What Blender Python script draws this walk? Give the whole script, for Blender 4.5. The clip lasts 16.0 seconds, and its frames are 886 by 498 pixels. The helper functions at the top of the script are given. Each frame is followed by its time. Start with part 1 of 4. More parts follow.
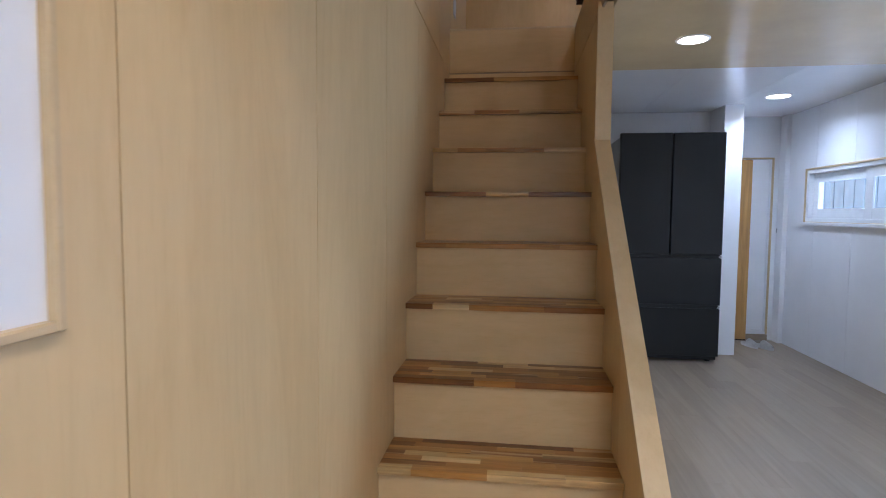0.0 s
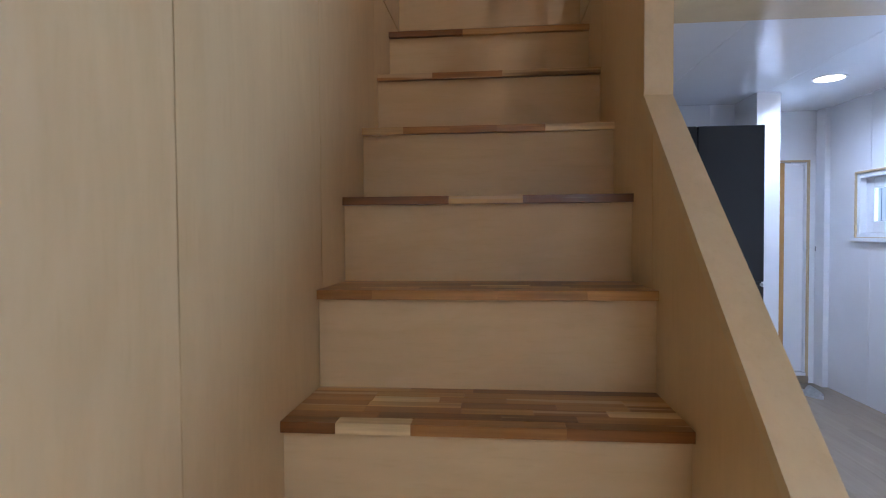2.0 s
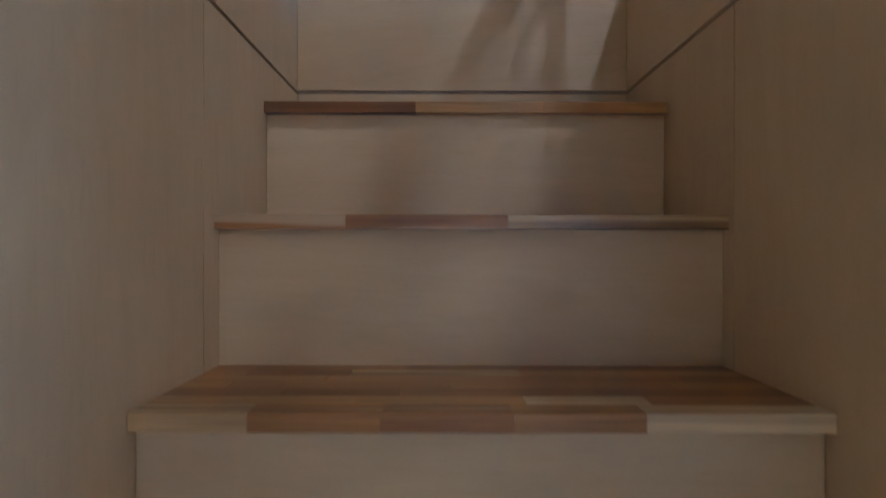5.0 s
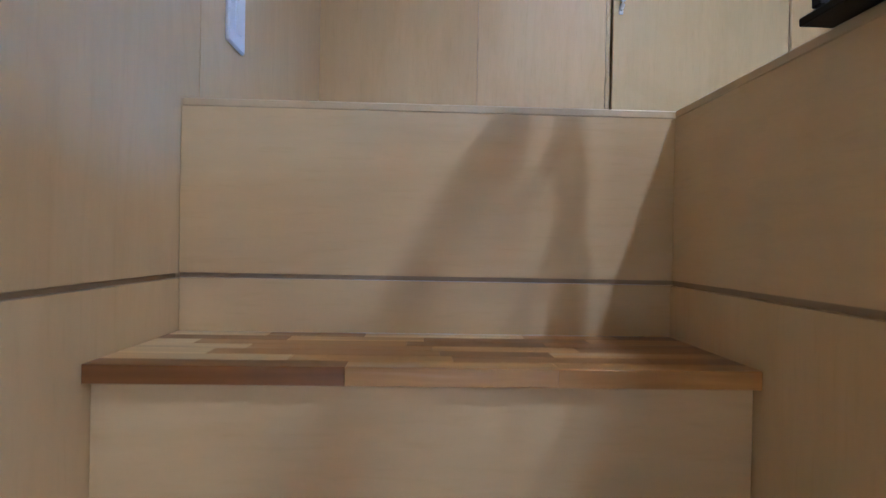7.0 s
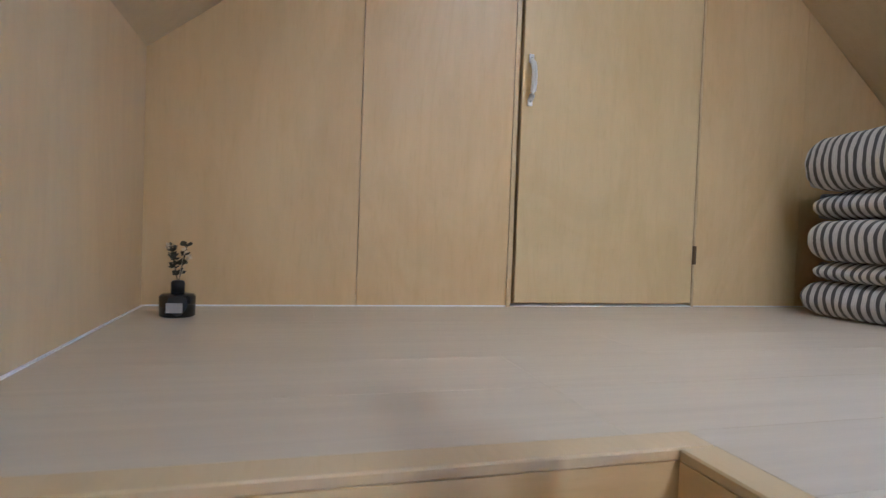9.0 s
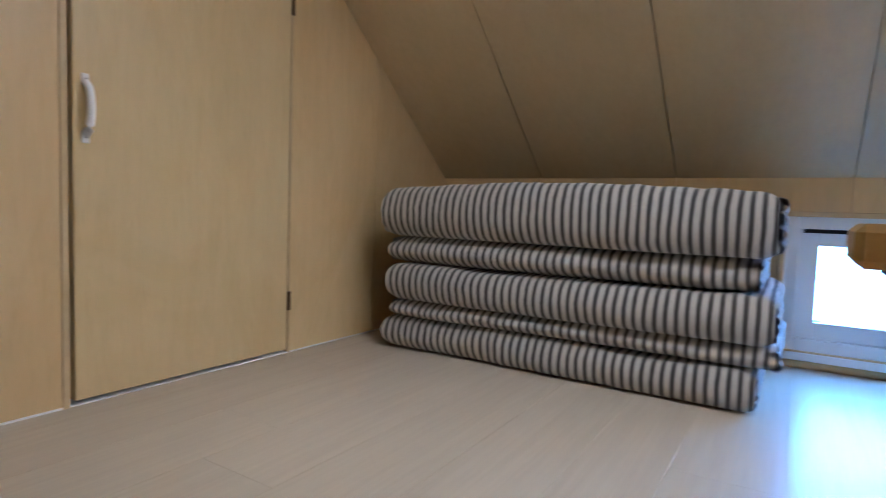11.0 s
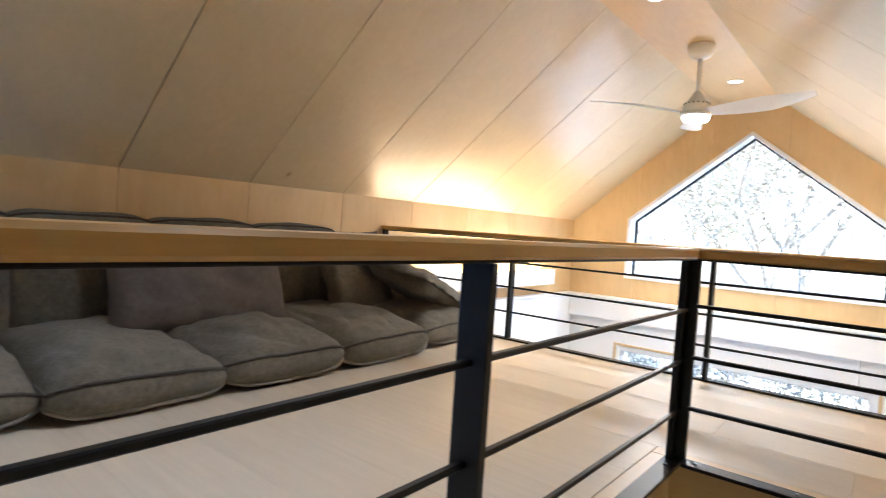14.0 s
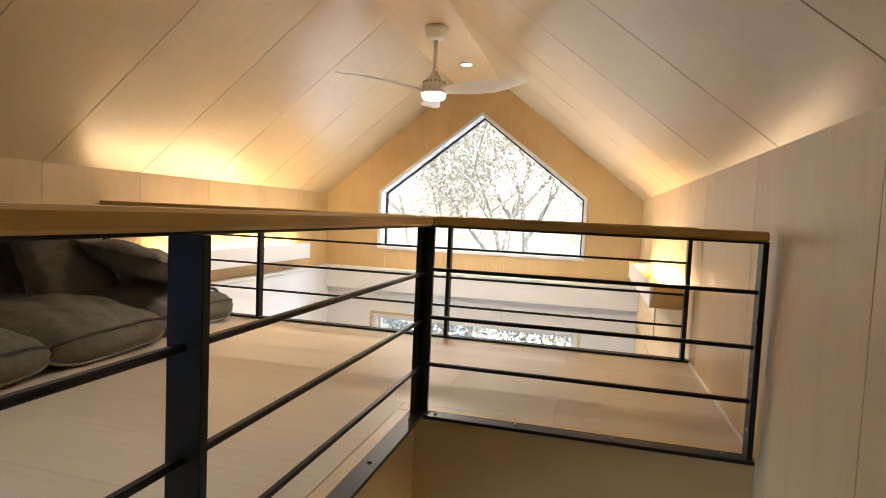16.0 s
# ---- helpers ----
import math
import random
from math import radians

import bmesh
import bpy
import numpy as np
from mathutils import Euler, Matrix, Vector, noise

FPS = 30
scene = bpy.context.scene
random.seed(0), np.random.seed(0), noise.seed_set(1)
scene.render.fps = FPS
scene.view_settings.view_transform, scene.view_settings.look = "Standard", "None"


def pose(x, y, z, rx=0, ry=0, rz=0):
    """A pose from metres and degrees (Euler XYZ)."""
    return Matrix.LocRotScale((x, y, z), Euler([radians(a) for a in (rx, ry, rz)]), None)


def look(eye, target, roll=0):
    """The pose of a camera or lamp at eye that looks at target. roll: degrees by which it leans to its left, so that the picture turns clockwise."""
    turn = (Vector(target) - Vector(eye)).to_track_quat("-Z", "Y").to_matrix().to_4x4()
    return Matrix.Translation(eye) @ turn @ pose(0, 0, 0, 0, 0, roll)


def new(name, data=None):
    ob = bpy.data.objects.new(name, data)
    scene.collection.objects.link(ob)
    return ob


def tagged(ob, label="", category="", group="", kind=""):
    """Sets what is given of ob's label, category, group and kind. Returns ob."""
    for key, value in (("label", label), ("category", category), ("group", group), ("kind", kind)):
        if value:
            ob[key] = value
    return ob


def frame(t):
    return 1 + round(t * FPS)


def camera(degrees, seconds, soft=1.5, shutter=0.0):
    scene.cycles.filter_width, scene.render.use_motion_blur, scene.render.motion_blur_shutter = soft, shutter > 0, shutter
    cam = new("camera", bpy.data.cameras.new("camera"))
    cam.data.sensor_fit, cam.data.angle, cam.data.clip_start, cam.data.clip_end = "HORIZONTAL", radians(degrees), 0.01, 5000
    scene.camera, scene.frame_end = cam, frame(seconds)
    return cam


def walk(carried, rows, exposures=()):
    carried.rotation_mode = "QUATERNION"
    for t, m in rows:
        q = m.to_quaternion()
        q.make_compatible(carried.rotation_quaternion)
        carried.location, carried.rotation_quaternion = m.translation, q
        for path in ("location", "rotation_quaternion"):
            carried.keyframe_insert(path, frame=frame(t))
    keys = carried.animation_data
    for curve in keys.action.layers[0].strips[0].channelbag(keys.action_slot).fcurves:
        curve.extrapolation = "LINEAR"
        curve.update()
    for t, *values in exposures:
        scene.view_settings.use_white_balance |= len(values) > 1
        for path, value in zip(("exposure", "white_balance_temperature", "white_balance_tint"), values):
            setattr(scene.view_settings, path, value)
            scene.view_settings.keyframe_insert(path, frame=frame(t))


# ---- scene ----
cam = camera(76.9, 16.0, soft=1.0, shutter=0.25)
PATH = [
    (0, (0.414, -1.426, 1.235), (0.159, 0.553, 1.106), 0.5),
    (0.5, (0.386, -1.185, 1.229), (0.209, 0.803, 1.096), -0.3),
    (1, (0.426, -0.903, 1.24), (0.265, 1.089, 1.142), 0.5),
    (1.5, (0.423, -0.622, 1.229), (0.24, 1.369, 1.178), 0.3),
    (2, (0.403, -0.328, 1.236), (0.213, 1.662, 1.179), -0.4),
    (2.5, (0.418, -0.101, 1.243), (0.173, 1.883, 1.168), 0.1),
    (3, (0.403, 0.12, 1.245), (0.247, 2.113, 1.17), 0.7),
    (3.5, (0.352, 0.376, 1.365), (0.354, 2.374, 1.278), 0.6),
    (4, (0.352, 0.524, 1.472), (0.358, 2.521, 1.358), 0.5),
    (4.5, (0.371, 0.624, 1.638), (0.384, 2.62, 1.505), 0.4),
    (5, (0.333, 0.747, 1.727), (0.331, 2.747, 1.725), 0.1),
    (5.2, (0.316, 0.802, 1.799), (0.343, 2.801, 1.844), 0.3),
    (7.3, (0.366, 1.233, 2.221), (0.461, 3.23, 2.175), 1.5),
    (7.5, (0.363, 1.278, 2.295), (0.493, 3.272, 2.216), 2.0),
    (8, (0.339, 1.345, 2.413), (0.596, 3.327, 2.34), 2.4),
    (8.2, (0.344, 1.38, 2.441), (0.629, 3.358, 2.376), 2.2),
    (10.3, (0.401, 1.678, 2.751), (1.628, 3.256, 2.681), 1.9),
    (10.5, (0.411, 1.677, 2.779), (1.756, 3.155, 2.698), 1.6),
    (11, (0.397, 1.723, 2.82), (2.086, 2.787, 2.684), 2.0),
    (11.5, (0.454, 1.614, 2.832), (2.347, 2.246, 2.696), 3.1),
    (12, (0.459, 1.535, 2.828), (2.453, 1.664, 2.743), 2.8),
    (12.5, (0.468, 1.51, 2.83), (2.4, 1.007, 2.728), 2.3),
    (13, (0.465, 1.493, 2.827), (2.225, 0.547, 2.736), 3.1),
    (13.5, (0.434, 1.435, 2.829), (1.989, 0.179, 2.757), 3.5),
    (14, (0.382, 1.356, 2.831), (1.646, -0.192, 2.754), 3.8),
    (14.5, (0.347, 1.297, 2.827), (1.361, -0.425, 2.744), 4.1),
    (15, (0.334, 1.274, 2.826), (1.051, -0.59, 2.725), 3.8),
    (15.5, (0.339, 1.295, 2.826), (0.949, -0.605, 2.703), 2.9),
    (16, (0.359, 1.318, 2.826), (0.869, -0.612, 2.703), 2.6),
]
walk(cam, [(t, look(e, g, r)) for t, e, g, r in PATH], [(0, 1.34, 5800, 19), (1.5, 1.44, 5600, 22), (3, 1.70, 5400, 22), (4.2, 1.60, 4550, 19), (5.2, 1.80, 4350, 15), (7.3, 2.50, 4450, 11), (8.2, 2.60, 4600, 11), (10.5, 2.15, 5350, 12), (11, 2.15, 5150, 12), (12.5, 2.46, 5150, 12), (14, 2.3, 5080, 10), (14.5, 2.25, 5130, 10), (15, 2.05, 5320, 10), (16, 1.70, 5980, 10)])

# ---- world, sun, window and fill light, exposure ----
world = bpy.data.worlds.new("sky")
scene.world = world
world.use_nodes = True
wn = world.node_tree.nodes
sky = wn.new("ShaderNodeTexSky")
sky.sky_type, sky.sun_disc = "NISHITA", False
sky.sun_elevation, sky.sun_rotation = radians(49), radians(328)
world.node_tree.links.new(sky.outputs[0], wn["Background"].inputs[0])
wn["Background"].inputs[1].default_value = 0.15
sun = new("sun", bpy.data.lights.new("sun", "SUN"))
sun.data.energy, sun.data.angle, sun.data.color = 5.0, radians(0.5), (1.0, 0.95, 0.88)
sun.matrix_world = look((0, 0, 0), (0.35, -0.55, -0.75))

DAY = (0.70, 0.85, 1.0)
WARM = (1.0, 0.68, 0.36)


def area(name, eye, target, sx, sy, watts, color, spread=180):
    la = bpy.data.lights.new(name, "AREA")
    la.shape, la.size, la.size_y, la.energy, la.color, la.spread = "RECTANGLE", sx, sy, watts, color, radians(spread)
    ob = new(name, la)
    ob.matrix_world = look(eye, target)
    return ob


X1 = 2.56          # loft knee wall
area("gable_window_light", (1.24, -4.6, 4.75), (1.2, -1.0, 2.4), 3.4, 1.1, 100, DAY)
area("low_window_light", (1.24, -4.0, 2.14), (1.24, 0, 1.1), 2.2, 0.5, 4, DAY)
area("terrace_door_light", (3.08, 0.7, 1.00), (0, 0.5, 0.8), 1.9, 1.6, 12, (0.55, 0.75, 1.0))
area("sofa_window_light", (X1 + 0.10, 1.33, 2.63), (X1 - 1.0, 1.33, 2.25), 0.70, 0.30, 2.9, (0.16, 0.45, 1.0), 125)
area("kitchen_window_light", (3.45, 3.15, 2.15), (2.4, 3.15, 1.1), 1.5, 0.6, 7, (0.40, 0.66, 1.0))
# Added fill lamp below the kitchen window, aimed up to brighten the ceiling.
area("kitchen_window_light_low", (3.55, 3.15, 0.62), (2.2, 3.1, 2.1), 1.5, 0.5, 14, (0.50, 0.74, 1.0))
area("side_window_light", (-0.22, -1.43, 1.6), (2, -1.0, 1.1), 0.8, 0.8, 0.25, DAY)

# ---- plan ----
W = 0.747          # clear width of the stair
RUN = RISE = 0.222
LOFT = 2.345       # loft floor
SOFFIT, CEIL = 2.10, 2.19
XR = 3.0           # ground floor east wall
KNEE = 2.995
KNEE_E = 2.968
YD = 3.09          # wall with the closet door
YG = -3.07         # gable
YE = -0.80         # open edge of the loft
WY0, WY1 = 0.045, 2.012   # stair well
PITCH = 0.79
RX0, RX1 = 1.09, X1 - 1.09
RIDGE = KNEE + PITCH * RX0


# ---- materials ----
def mat(name, color, rough=0.5, metal=0.0, spec=0.5):
    m = bpy.data.materials.new(name)
    m.use_nodes = True
    b = m.node_tree.nodes["Principled BSDF"]
    b.inputs["Base Color"].default_value = (*color, 1)
    b.inputs["Roughness"].default_value = rough
    b.inputs["Metallic"].default_value = metal
    b.inputs["Specular IOR Level"].default_value = spec
    return m


def nodes(m):
    nt = m.node_tree
    return nt, nt.nodes["Principled BSDF"], (lambda a, b: nt.links.new(a, b))


def coords(nt, scale, space="Object", shift=True):
    tc = nt.nodes.new("ShaderNodeTexCoord")
    mp = nt.nodes.new("ShaderNodeMapping")
    mp.inputs["Scale"].default_value = scale
    nt.links.new(tc.outputs[space], mp.inputs["Vector"])
    if shift:
        oi = nt.nodes.new("ShaderNodeObjectInfo")
        mu = nt.nodes.new("ShaderNodeMath")
        mu.operation = "MULTIPLY"
        mu.inputs[1].default_value = 37.0
        nt.links.new(oi.outputs["Random"], mu.inputs[0])
        nt.links.new(mu.outputs[0], mp.inputs["Location"])
    return mp.outputs[0]


def noise_tex(nt, vec, scale, detail=4, rough=0.55, distort=0.0):
    n = nt.nodes.new("ShaderNodeTexNoise")
    n.inputs["Scale"].default_value, n.inputs["Detail"].default_value = scale, detail
    n.inputs["Roughness"].default_value, n.inputs["Distortion"].default_value = rough, distort
    nt.links.new(vec, n.inputs["Vector"])
    return n.outputs["Fac"]


def ramp(nt, fac, *stops):
    r = nt.nodes.new("ShaderNodeValToRGB")
    while len(r.color_ramp.elements) < len(stops):
        r.color_ramp.elements.new(0.5)
    for e, (p, c) in zip(r.color_ramp.elements, stops):
        e.position, e.color = p, (*c, 1)
    nt.links.new(fac, r.inputs[0])
    return r.outputs[0]


def mix(nt, a, b, fac, mode="MIX"):
    x = nt.nodes.new("ShaderNodeMix")
    x.data_type, x.blend_type = "RGBA", mode
    if isinstance(fac, float):
        x.inputs[0].default_value = fac
    else:
        nt.links.new(fac, x.inputs[0])
    for s, i in ((a, 6), (b, 7)):
        if isinstance(s, tuple):
            x.inputs[i].default_value = (*s, 1)
        else:
            nt.links.new(s, x.inputs[i])
    return x.outputs[2]


def bump(nt, b, fac, strength, dist=0.002):
    k = nt.nodes.new("ShaderNodeBump")
    k.inputs["Strength"].default_value, k.inputs["Distance"].default_value = strength, dist
    nt.links.new(fac, k.inputs["Height"])
    nt.links.new(k.outputs[0], b.inputs["Normal"])


def plywood(name, grain, light=(0.67, 0.500, 0.266), dark=(0.632, 0.458, 0.233), rough=0.38, figure=0.5):
    """Lacquered birch plywood: fine streaks along grain (an axis), broad figure, rare pin knots."""
    m = mat(name, light, rough)
    nt, b, ln = nodes(m)
    fine, broad = [38.0] * 3, [3.2] * 3
    fine[grain], broad[grain] = 5.0, 1.3
    vf, vb = coords(nt, fine), coords(nt, broad)
    n1 = noise_tex(nt, vf, 1.0, 5, 0.6)
    n2 = noise_tex(nt, vb, 1.0, 5, 0.62, 1.1)
    c = ramp(nt, n2, (0.20, tuple(d * 0.97 for d in dark)), (0.45, dark), (0.55, tuple((l * 2 + d) / 3 for l, d in zip(light, dark))), (0.74, light))
    f = ramp(nt, n1, (0.3, (0.955, 0.945, 0.925)), (0.7, (1.025, 1.025, 1.025)))
    c = mix(nt, c, f, 0.8, "MULTIPLY")
    vo = nt.nodes.new("ShaderNodeTexVoronoi")
    vo.inputs["Scale"].default_value = 2.6
    kn = [1.0] * 3
    kn[grain] = 0.45
    ln(coords(nt, kn), vo.inputs["Vector"])
    k = ramp(nt, vo.outputs["Distance"], (0.010, (0.30, 0.17, 0.09)), (0.035, (0.9, 0.85, 0.8)), (0.06, (1, 1, 1)))
    c = mix(nt, c, k, 0.6, "MULTIPLY")
    cs = [2.6] * 3
    cs[grain] = 0.55
    n4 = noise_tex(nt, coords(nt, cs), 1.0, 2.5, 0.45, 0.5)
    mu = nt.nodes.new("ShaderNodeMath")
    mu.operation = "MULTIPLY"
    mu.inputs[1].default_value = 34.0
    ln(n4, mu.inputs[0])
    pp = nt.nodes.new("ShaderNodeMath")
    pp.operation = "PINGPONG"
    pp.inputs[1].default_value = 1.0
    ln(mu.outputs[0], pp.inputs[0])
    rings = ramp(nt, pp.outputs[0], (0.0, (0.915, 0.885, 0.84)), (0.35, (1, 1, 1)), (1.0, (1.015, 1.015, 1.01)))
    where = ramp(nt, noise_tex(nt, coords(nt, (0.9, 0.9, 0.9)), 1.0, 2), (0.42, (0.15, 0.15, 0.15)), (0.62, (figure, figure, figure)))
    c = mix(nt, c, mix(nt, (1.0, 1.0, 1.0), rings, where), 1.0, "MULTIPLY")
    fl = [150.0] * 3
    fl[grain] = 16.0
    c = mix(nt, c, ramp(nt, noise_tex(nt, coords(nt, fl), 1.0, 2, 0.5), (0.30, (0.93, 0.905, 0.87)), (0.42, (1, 1, 1))), 0.45, "MULTIPLY")
    # Random mottle in the base colour, imitating an uneven lacquer sheen.
    sheen_mottle = noise_tex(nt, coords(nt, (1, 1, 1)), 4.0, 3, 0.55, 0.3)
    c = mix(nt, c, ramp(nt, sheen_mottle, (0.25, (0.955, 0.94, 0.915)), (0.5, (1, 1, 1)), (0.75, (1.02, 1.025, 1.03))), 0.6, "MULTIPLY")
    oi = nt.nodes.new("ShaderNodeObjectInfo")
    t = ramp(nt, oi.outputs["Random"], (0.0, (0.96, 0.95, 0.94)), (1.0, (1.02, 1.02, 1.02)))
    ln(mix(nt, c, t, 1.0, "MULTIPLY"), b.inputs["Base Color"])
    rr = nt.nodes.new("ShaderNodeMapRange")
    rr.inputs["To Min"].default_value, rr.inputs["To Max"].default_value = rough - 0.06, rough + 0.10
    ln(n2, rr.inputs["Value"])
    ln(rr.outputs[0], b.inputs["Roughness"])
    bump(nt, b, n1, 0.06, 0.001)
    return m


def timber(name, grain, stops, fine=60.0, rough=0.4, k=1.0, sap=False):
    """Solid wood whose tone is drawn for each piece."""
    m = mat(name, stops[0][1], rough)
    nt, b, ln = nodes(m)
    s1, s2 = [fine] * 3, [fine / 5] * 3
    s1[grain], s2[grain] = fine / 22, fine / 40
    n1, n2 = noise_tex(nt, coords(nt, s1), 1.0, 5, 0.65), noise_tex(nt, coords(nt, s2), 1.0, 3, 0.5, 1.2)
    oi = nt.nodes.new("ShaderNodeObjectInfo")
    c = ramp(nt, oi.outputs["Random"], *stops)
    c = mix(nt, c, ramp(nt, n1, (0.3, (0.62, 0.56, 0.50)), (0.65, (1.12, 1.12, 1.1))), 0.75 * k, "MULTIPLY")
    c = mix(nt, c, ramp(nt, n2, (0.3, (0.72, 0.66, 0.6)), (0.6, (1.08, 1.08, 1.08))), 0.7 * k, "MULTIPLY")
    if sap:
        s3 = [34.0] * 3
        s3[grain] = 1.3
        n3 = noise_tex(nt, coords(nt, s3), 1.0, 2, 0.4)
        c = mix(nt, c, (0.60, 0.43, 0.235), ramp(nt, n3, (0.66, (0, 0, 0)), (0.70, (0.75, 0.75, 0.75))))
        c = mix(nt, c, ramp(nt, n3, (0.27, (0.35, 0.28, 0.22)), (0.34, (1, 1, 1))), 0.8, "MULTIPLY")
    ln(c, b.inputs["Base Color"])
    bump(nt, b, n1, 0.15, 0.0012)
    return m


def plain(name, color, rough, var=0.08, scale=6.0, grain=0.04, metal=0.0, gs=180.0, bd=0.0008):
    """A nearly plain surface with a faint cloudy tone and fine relief."""
    m = mat(name, color, rough, metal)
    nt, b, ln = nodes(m)
    v = coords(nt, (1, 1, 1))
    n = noise_tex(nt, v, scale, 4)
    lo, hi = tuple(x * (1 - var) for x in color), tuple(min(1, x * (1 + var)) for x in color)
    ln(ramp(nt, n, (0.3, lo), (0.7, hi)), b.inputs["Base Color"])
    bump(nt, b, noise_tex(nt, v, gs, 2), grain, bd)
    return m


def cloth(name, color, dark, thread=420.0):
    m = mat(name, color, 0.9, 0, 0.2)
    nt, b, ln = nodes(m)
    v = coords(nt, (1, 1, 1))
    n, n2 = noise_tex(nt, v, 60, 3, 0.7), noise_tex(nt, v, 5, 3)
    c = ramp(nt, n, (0.3, dark), (0.7, color))
    ln(mix(nt, c, ramp(nt, n2, (0.3, (0.82, 0.82, 0.82)), (0.7, (1.1, 1.1, 1.1))), 1.0, "MULTIPLY"), b.inputs["Base Color"])
    b.inputs["Sheen Weight"].default_value = 0.15
    add = nt.nodes.new("ShaderNodeMath")
    add.operation = "ADD"
    ln(noise_tex(nt, v, thread, 2), add.inputs[0])
    ln(noise_tex(nt, v, 14, 4, 0.6, 0.6), add.inputs[1])
    bump(nt, b, add.outputs[0], 0.75, 0.008)
    return m


def ticking(name):
    """Woven stripes across the quilt, 26 mm apart, with a thin pale line inside the light band."""
    m = mat(name, (0.5, 0.48, 0.46), 0.92, 0, 0.15)
    nt, b, ln = nodes(m)
    v = coords(nt, (1, 1, 1), shift=False)
    wob = nt.nodes.new("ShaderNodeTexNoise")
    wob.inputs["Scale"].default_value = 7.0
    ln(v, wob.inputs["Vector"])
    sp = nt.nodes.new("ShaderNodeSeparateXYZ")
    ln(v, sp.inputs[0])
    ma = nt.nodes.new("ShaderNodeMath")
    ma.operation = "MULTIPLY_ADD"
    ln(wob.outputs["Fac"], ma.inputs[0])
    ma.inputs[1].default_value = 0.010
    ln(sp.outputs["Y"], ma.inputs[2])
    mo = nt.nodes.new("ShaderNodeMath")
    mo.operation = "PINGPONG"
    ln(ma.outputs[0], mo.inputs[0])
    mo.inputs[1].default_value = 0.0128
    sc = nt.nodes.new("ShaderNodeMath")
    sc.operation = "MULTIPLY"
    ln(mo.outputs[0], sc.inputs[0])
    sc.inputs[1].default_value = 78.0
    pale, grey = (0.60, 0.57, 0.53), (0.085, 0.080, 0.078)
    c = ramp(nt, sc.outputs[0], (0.40, grey), (0.47, pale), (0.80, tuple(x * 0.86 for x in pale)), (0.92, pale))
    th = noise_tex(nt, v, 500, 2)
    ln(mix(nt, c, ramp(nt, th, (0.3, (0.75, 0.75, 0.75)), (0.7, (1.12, 1.12, 1.12))), 0.8, "MULTIPLY"), b.inputs["Base Color"])
    b.inputs["Sheen Weight"].default_value = 0.2
    add = nt.nodes.new("ShaderNodeMath")
    add.operation = "ADD"
    ln(th, add.inputs[0])
    ln(noise_tex(nt, v, 22, 4, 0.6, 0.5), add.inputs[1])
    bump(nt, b, add.outputs[0], 0.5, 0.005)
    return m


def glow(name, color, strength):
    m = bpy.data.materials.new(name)
    m.use_nodes = True
    nt = m.node_tree
    nt.nodes.remove(nt.nodes["Principled BSDF"])
    e = nt.nodes.new("ShaderNodeEmission")
    e.inputs[0].default_value, e.inputs[1].default_value = (*color, 1), strength
    nt.links.new(e.outputs[0], nt.nodes["Material Output"].inputs[0])
    return m


PLY_Z, PLY_X, PLY_Y = plywood("birch_upright", 2, figure=0.3), plywood("birch_across", 0, rough=0.42, figure=0.25), plywood("birch_along", 1, figure=0.25)
PLY_S = plywood("birch_roof", 0, (0.635, 0.520, 0.325), (0.615, 0.498, 0.305), 0.30, 0.12)
PLY_C = plain("birch_soffit", (0.56, 0.45, 0.28), 0.20, 0.06, 4.0)
DOOR_PLY = plywood("birch_door", 2, (0.69, 0.54, 0.295), (0.65, 0.50, 0.262), 0.36, 0.3)
EDGE = plywood("birch_edge", 1, (0.64, 0.50, 0.30), (0.59, 0.45, 0.255), 0.36, 0.15)
GROOVE = mat("joint_shadow", (0.34, 0.26, 0.17), 0.9)
ACACIA = timber("acacia_stave", 0, [(0.0, (0.17, 0.068, 0.016)), (0.25, (0.28, 0.122, 0.029)), (0.50, (0.41, 0.202, 0.049)), (0.76, (0.52, 0.29, 0.082)), (0.86, (0.67, 0.49, 0.23)), (1.0, (0.75, 0.59, 0.33))], 70, 0.30, 1.0, True)
RAILWOOD = timber("oiled_rail_wood", 1, [(0, (0.57, 0.345, 0.10)), (1, (0.63, 0.395, 0.125))], 70, 0.35, 0.5)
PINE = timber("knotty_pine", 2, [(0, (0.42, 0.215, 0.06)), (1, (0.54, 0.30, 0.095))], 40, 0.4)
LAMINATE = timber("oak_laminate", 1, [(0, (0.255, 0.198, 0.138)), (0.5, (0.285, 0.222, 0.156)), (1, (0.315, 0.248, 0.175))], 30, 0.34, 0.5)
LOFTBOARD = timber("pale_vinyl_board", 0, [(0, (0.56, 0.483, 0.376)), (0.5, (0.571, 0.495, 0.386)), (1, (0.582, 0.505, 0.395))], 70, 0.30, 0.20)
WHITE = plain("white_wall_panel", (0.80, 0.81, 0.83), 0.28, 0.03, 3.0)
WHITE_CEIL = plain("white_gloss_ceiling", (0.80, 0.80, 0.81), 0.16, 0.03, 2.0)
PVC = plain("white_window_plastic", (0.78, 0.80, 0.82), 0.3, 0.03, 9)
PLASTIC = plain("white_switch_plastic", (0.82, 0.82, 0.83), 0.3, 0.02)
STEEL = plain("black_powder_coat", (0.004, 0.0038, 0.0038), 0.42, 0.25, 20, 0.1, gs=600)
STEEL.node_tree.nodes["Principled BSDF"].inputs["Specular IOR Level"].default_value = 0.3
SCREW = mat("screw_steel", (0.30, 0.30, 0.31), 0.35, 1.0)
FRIDGE = plain("charcoal_fridge_steel", (0.0105, 0.0100, 0.0100), 0.48, 0.10, 3, 0.05, 0.3)
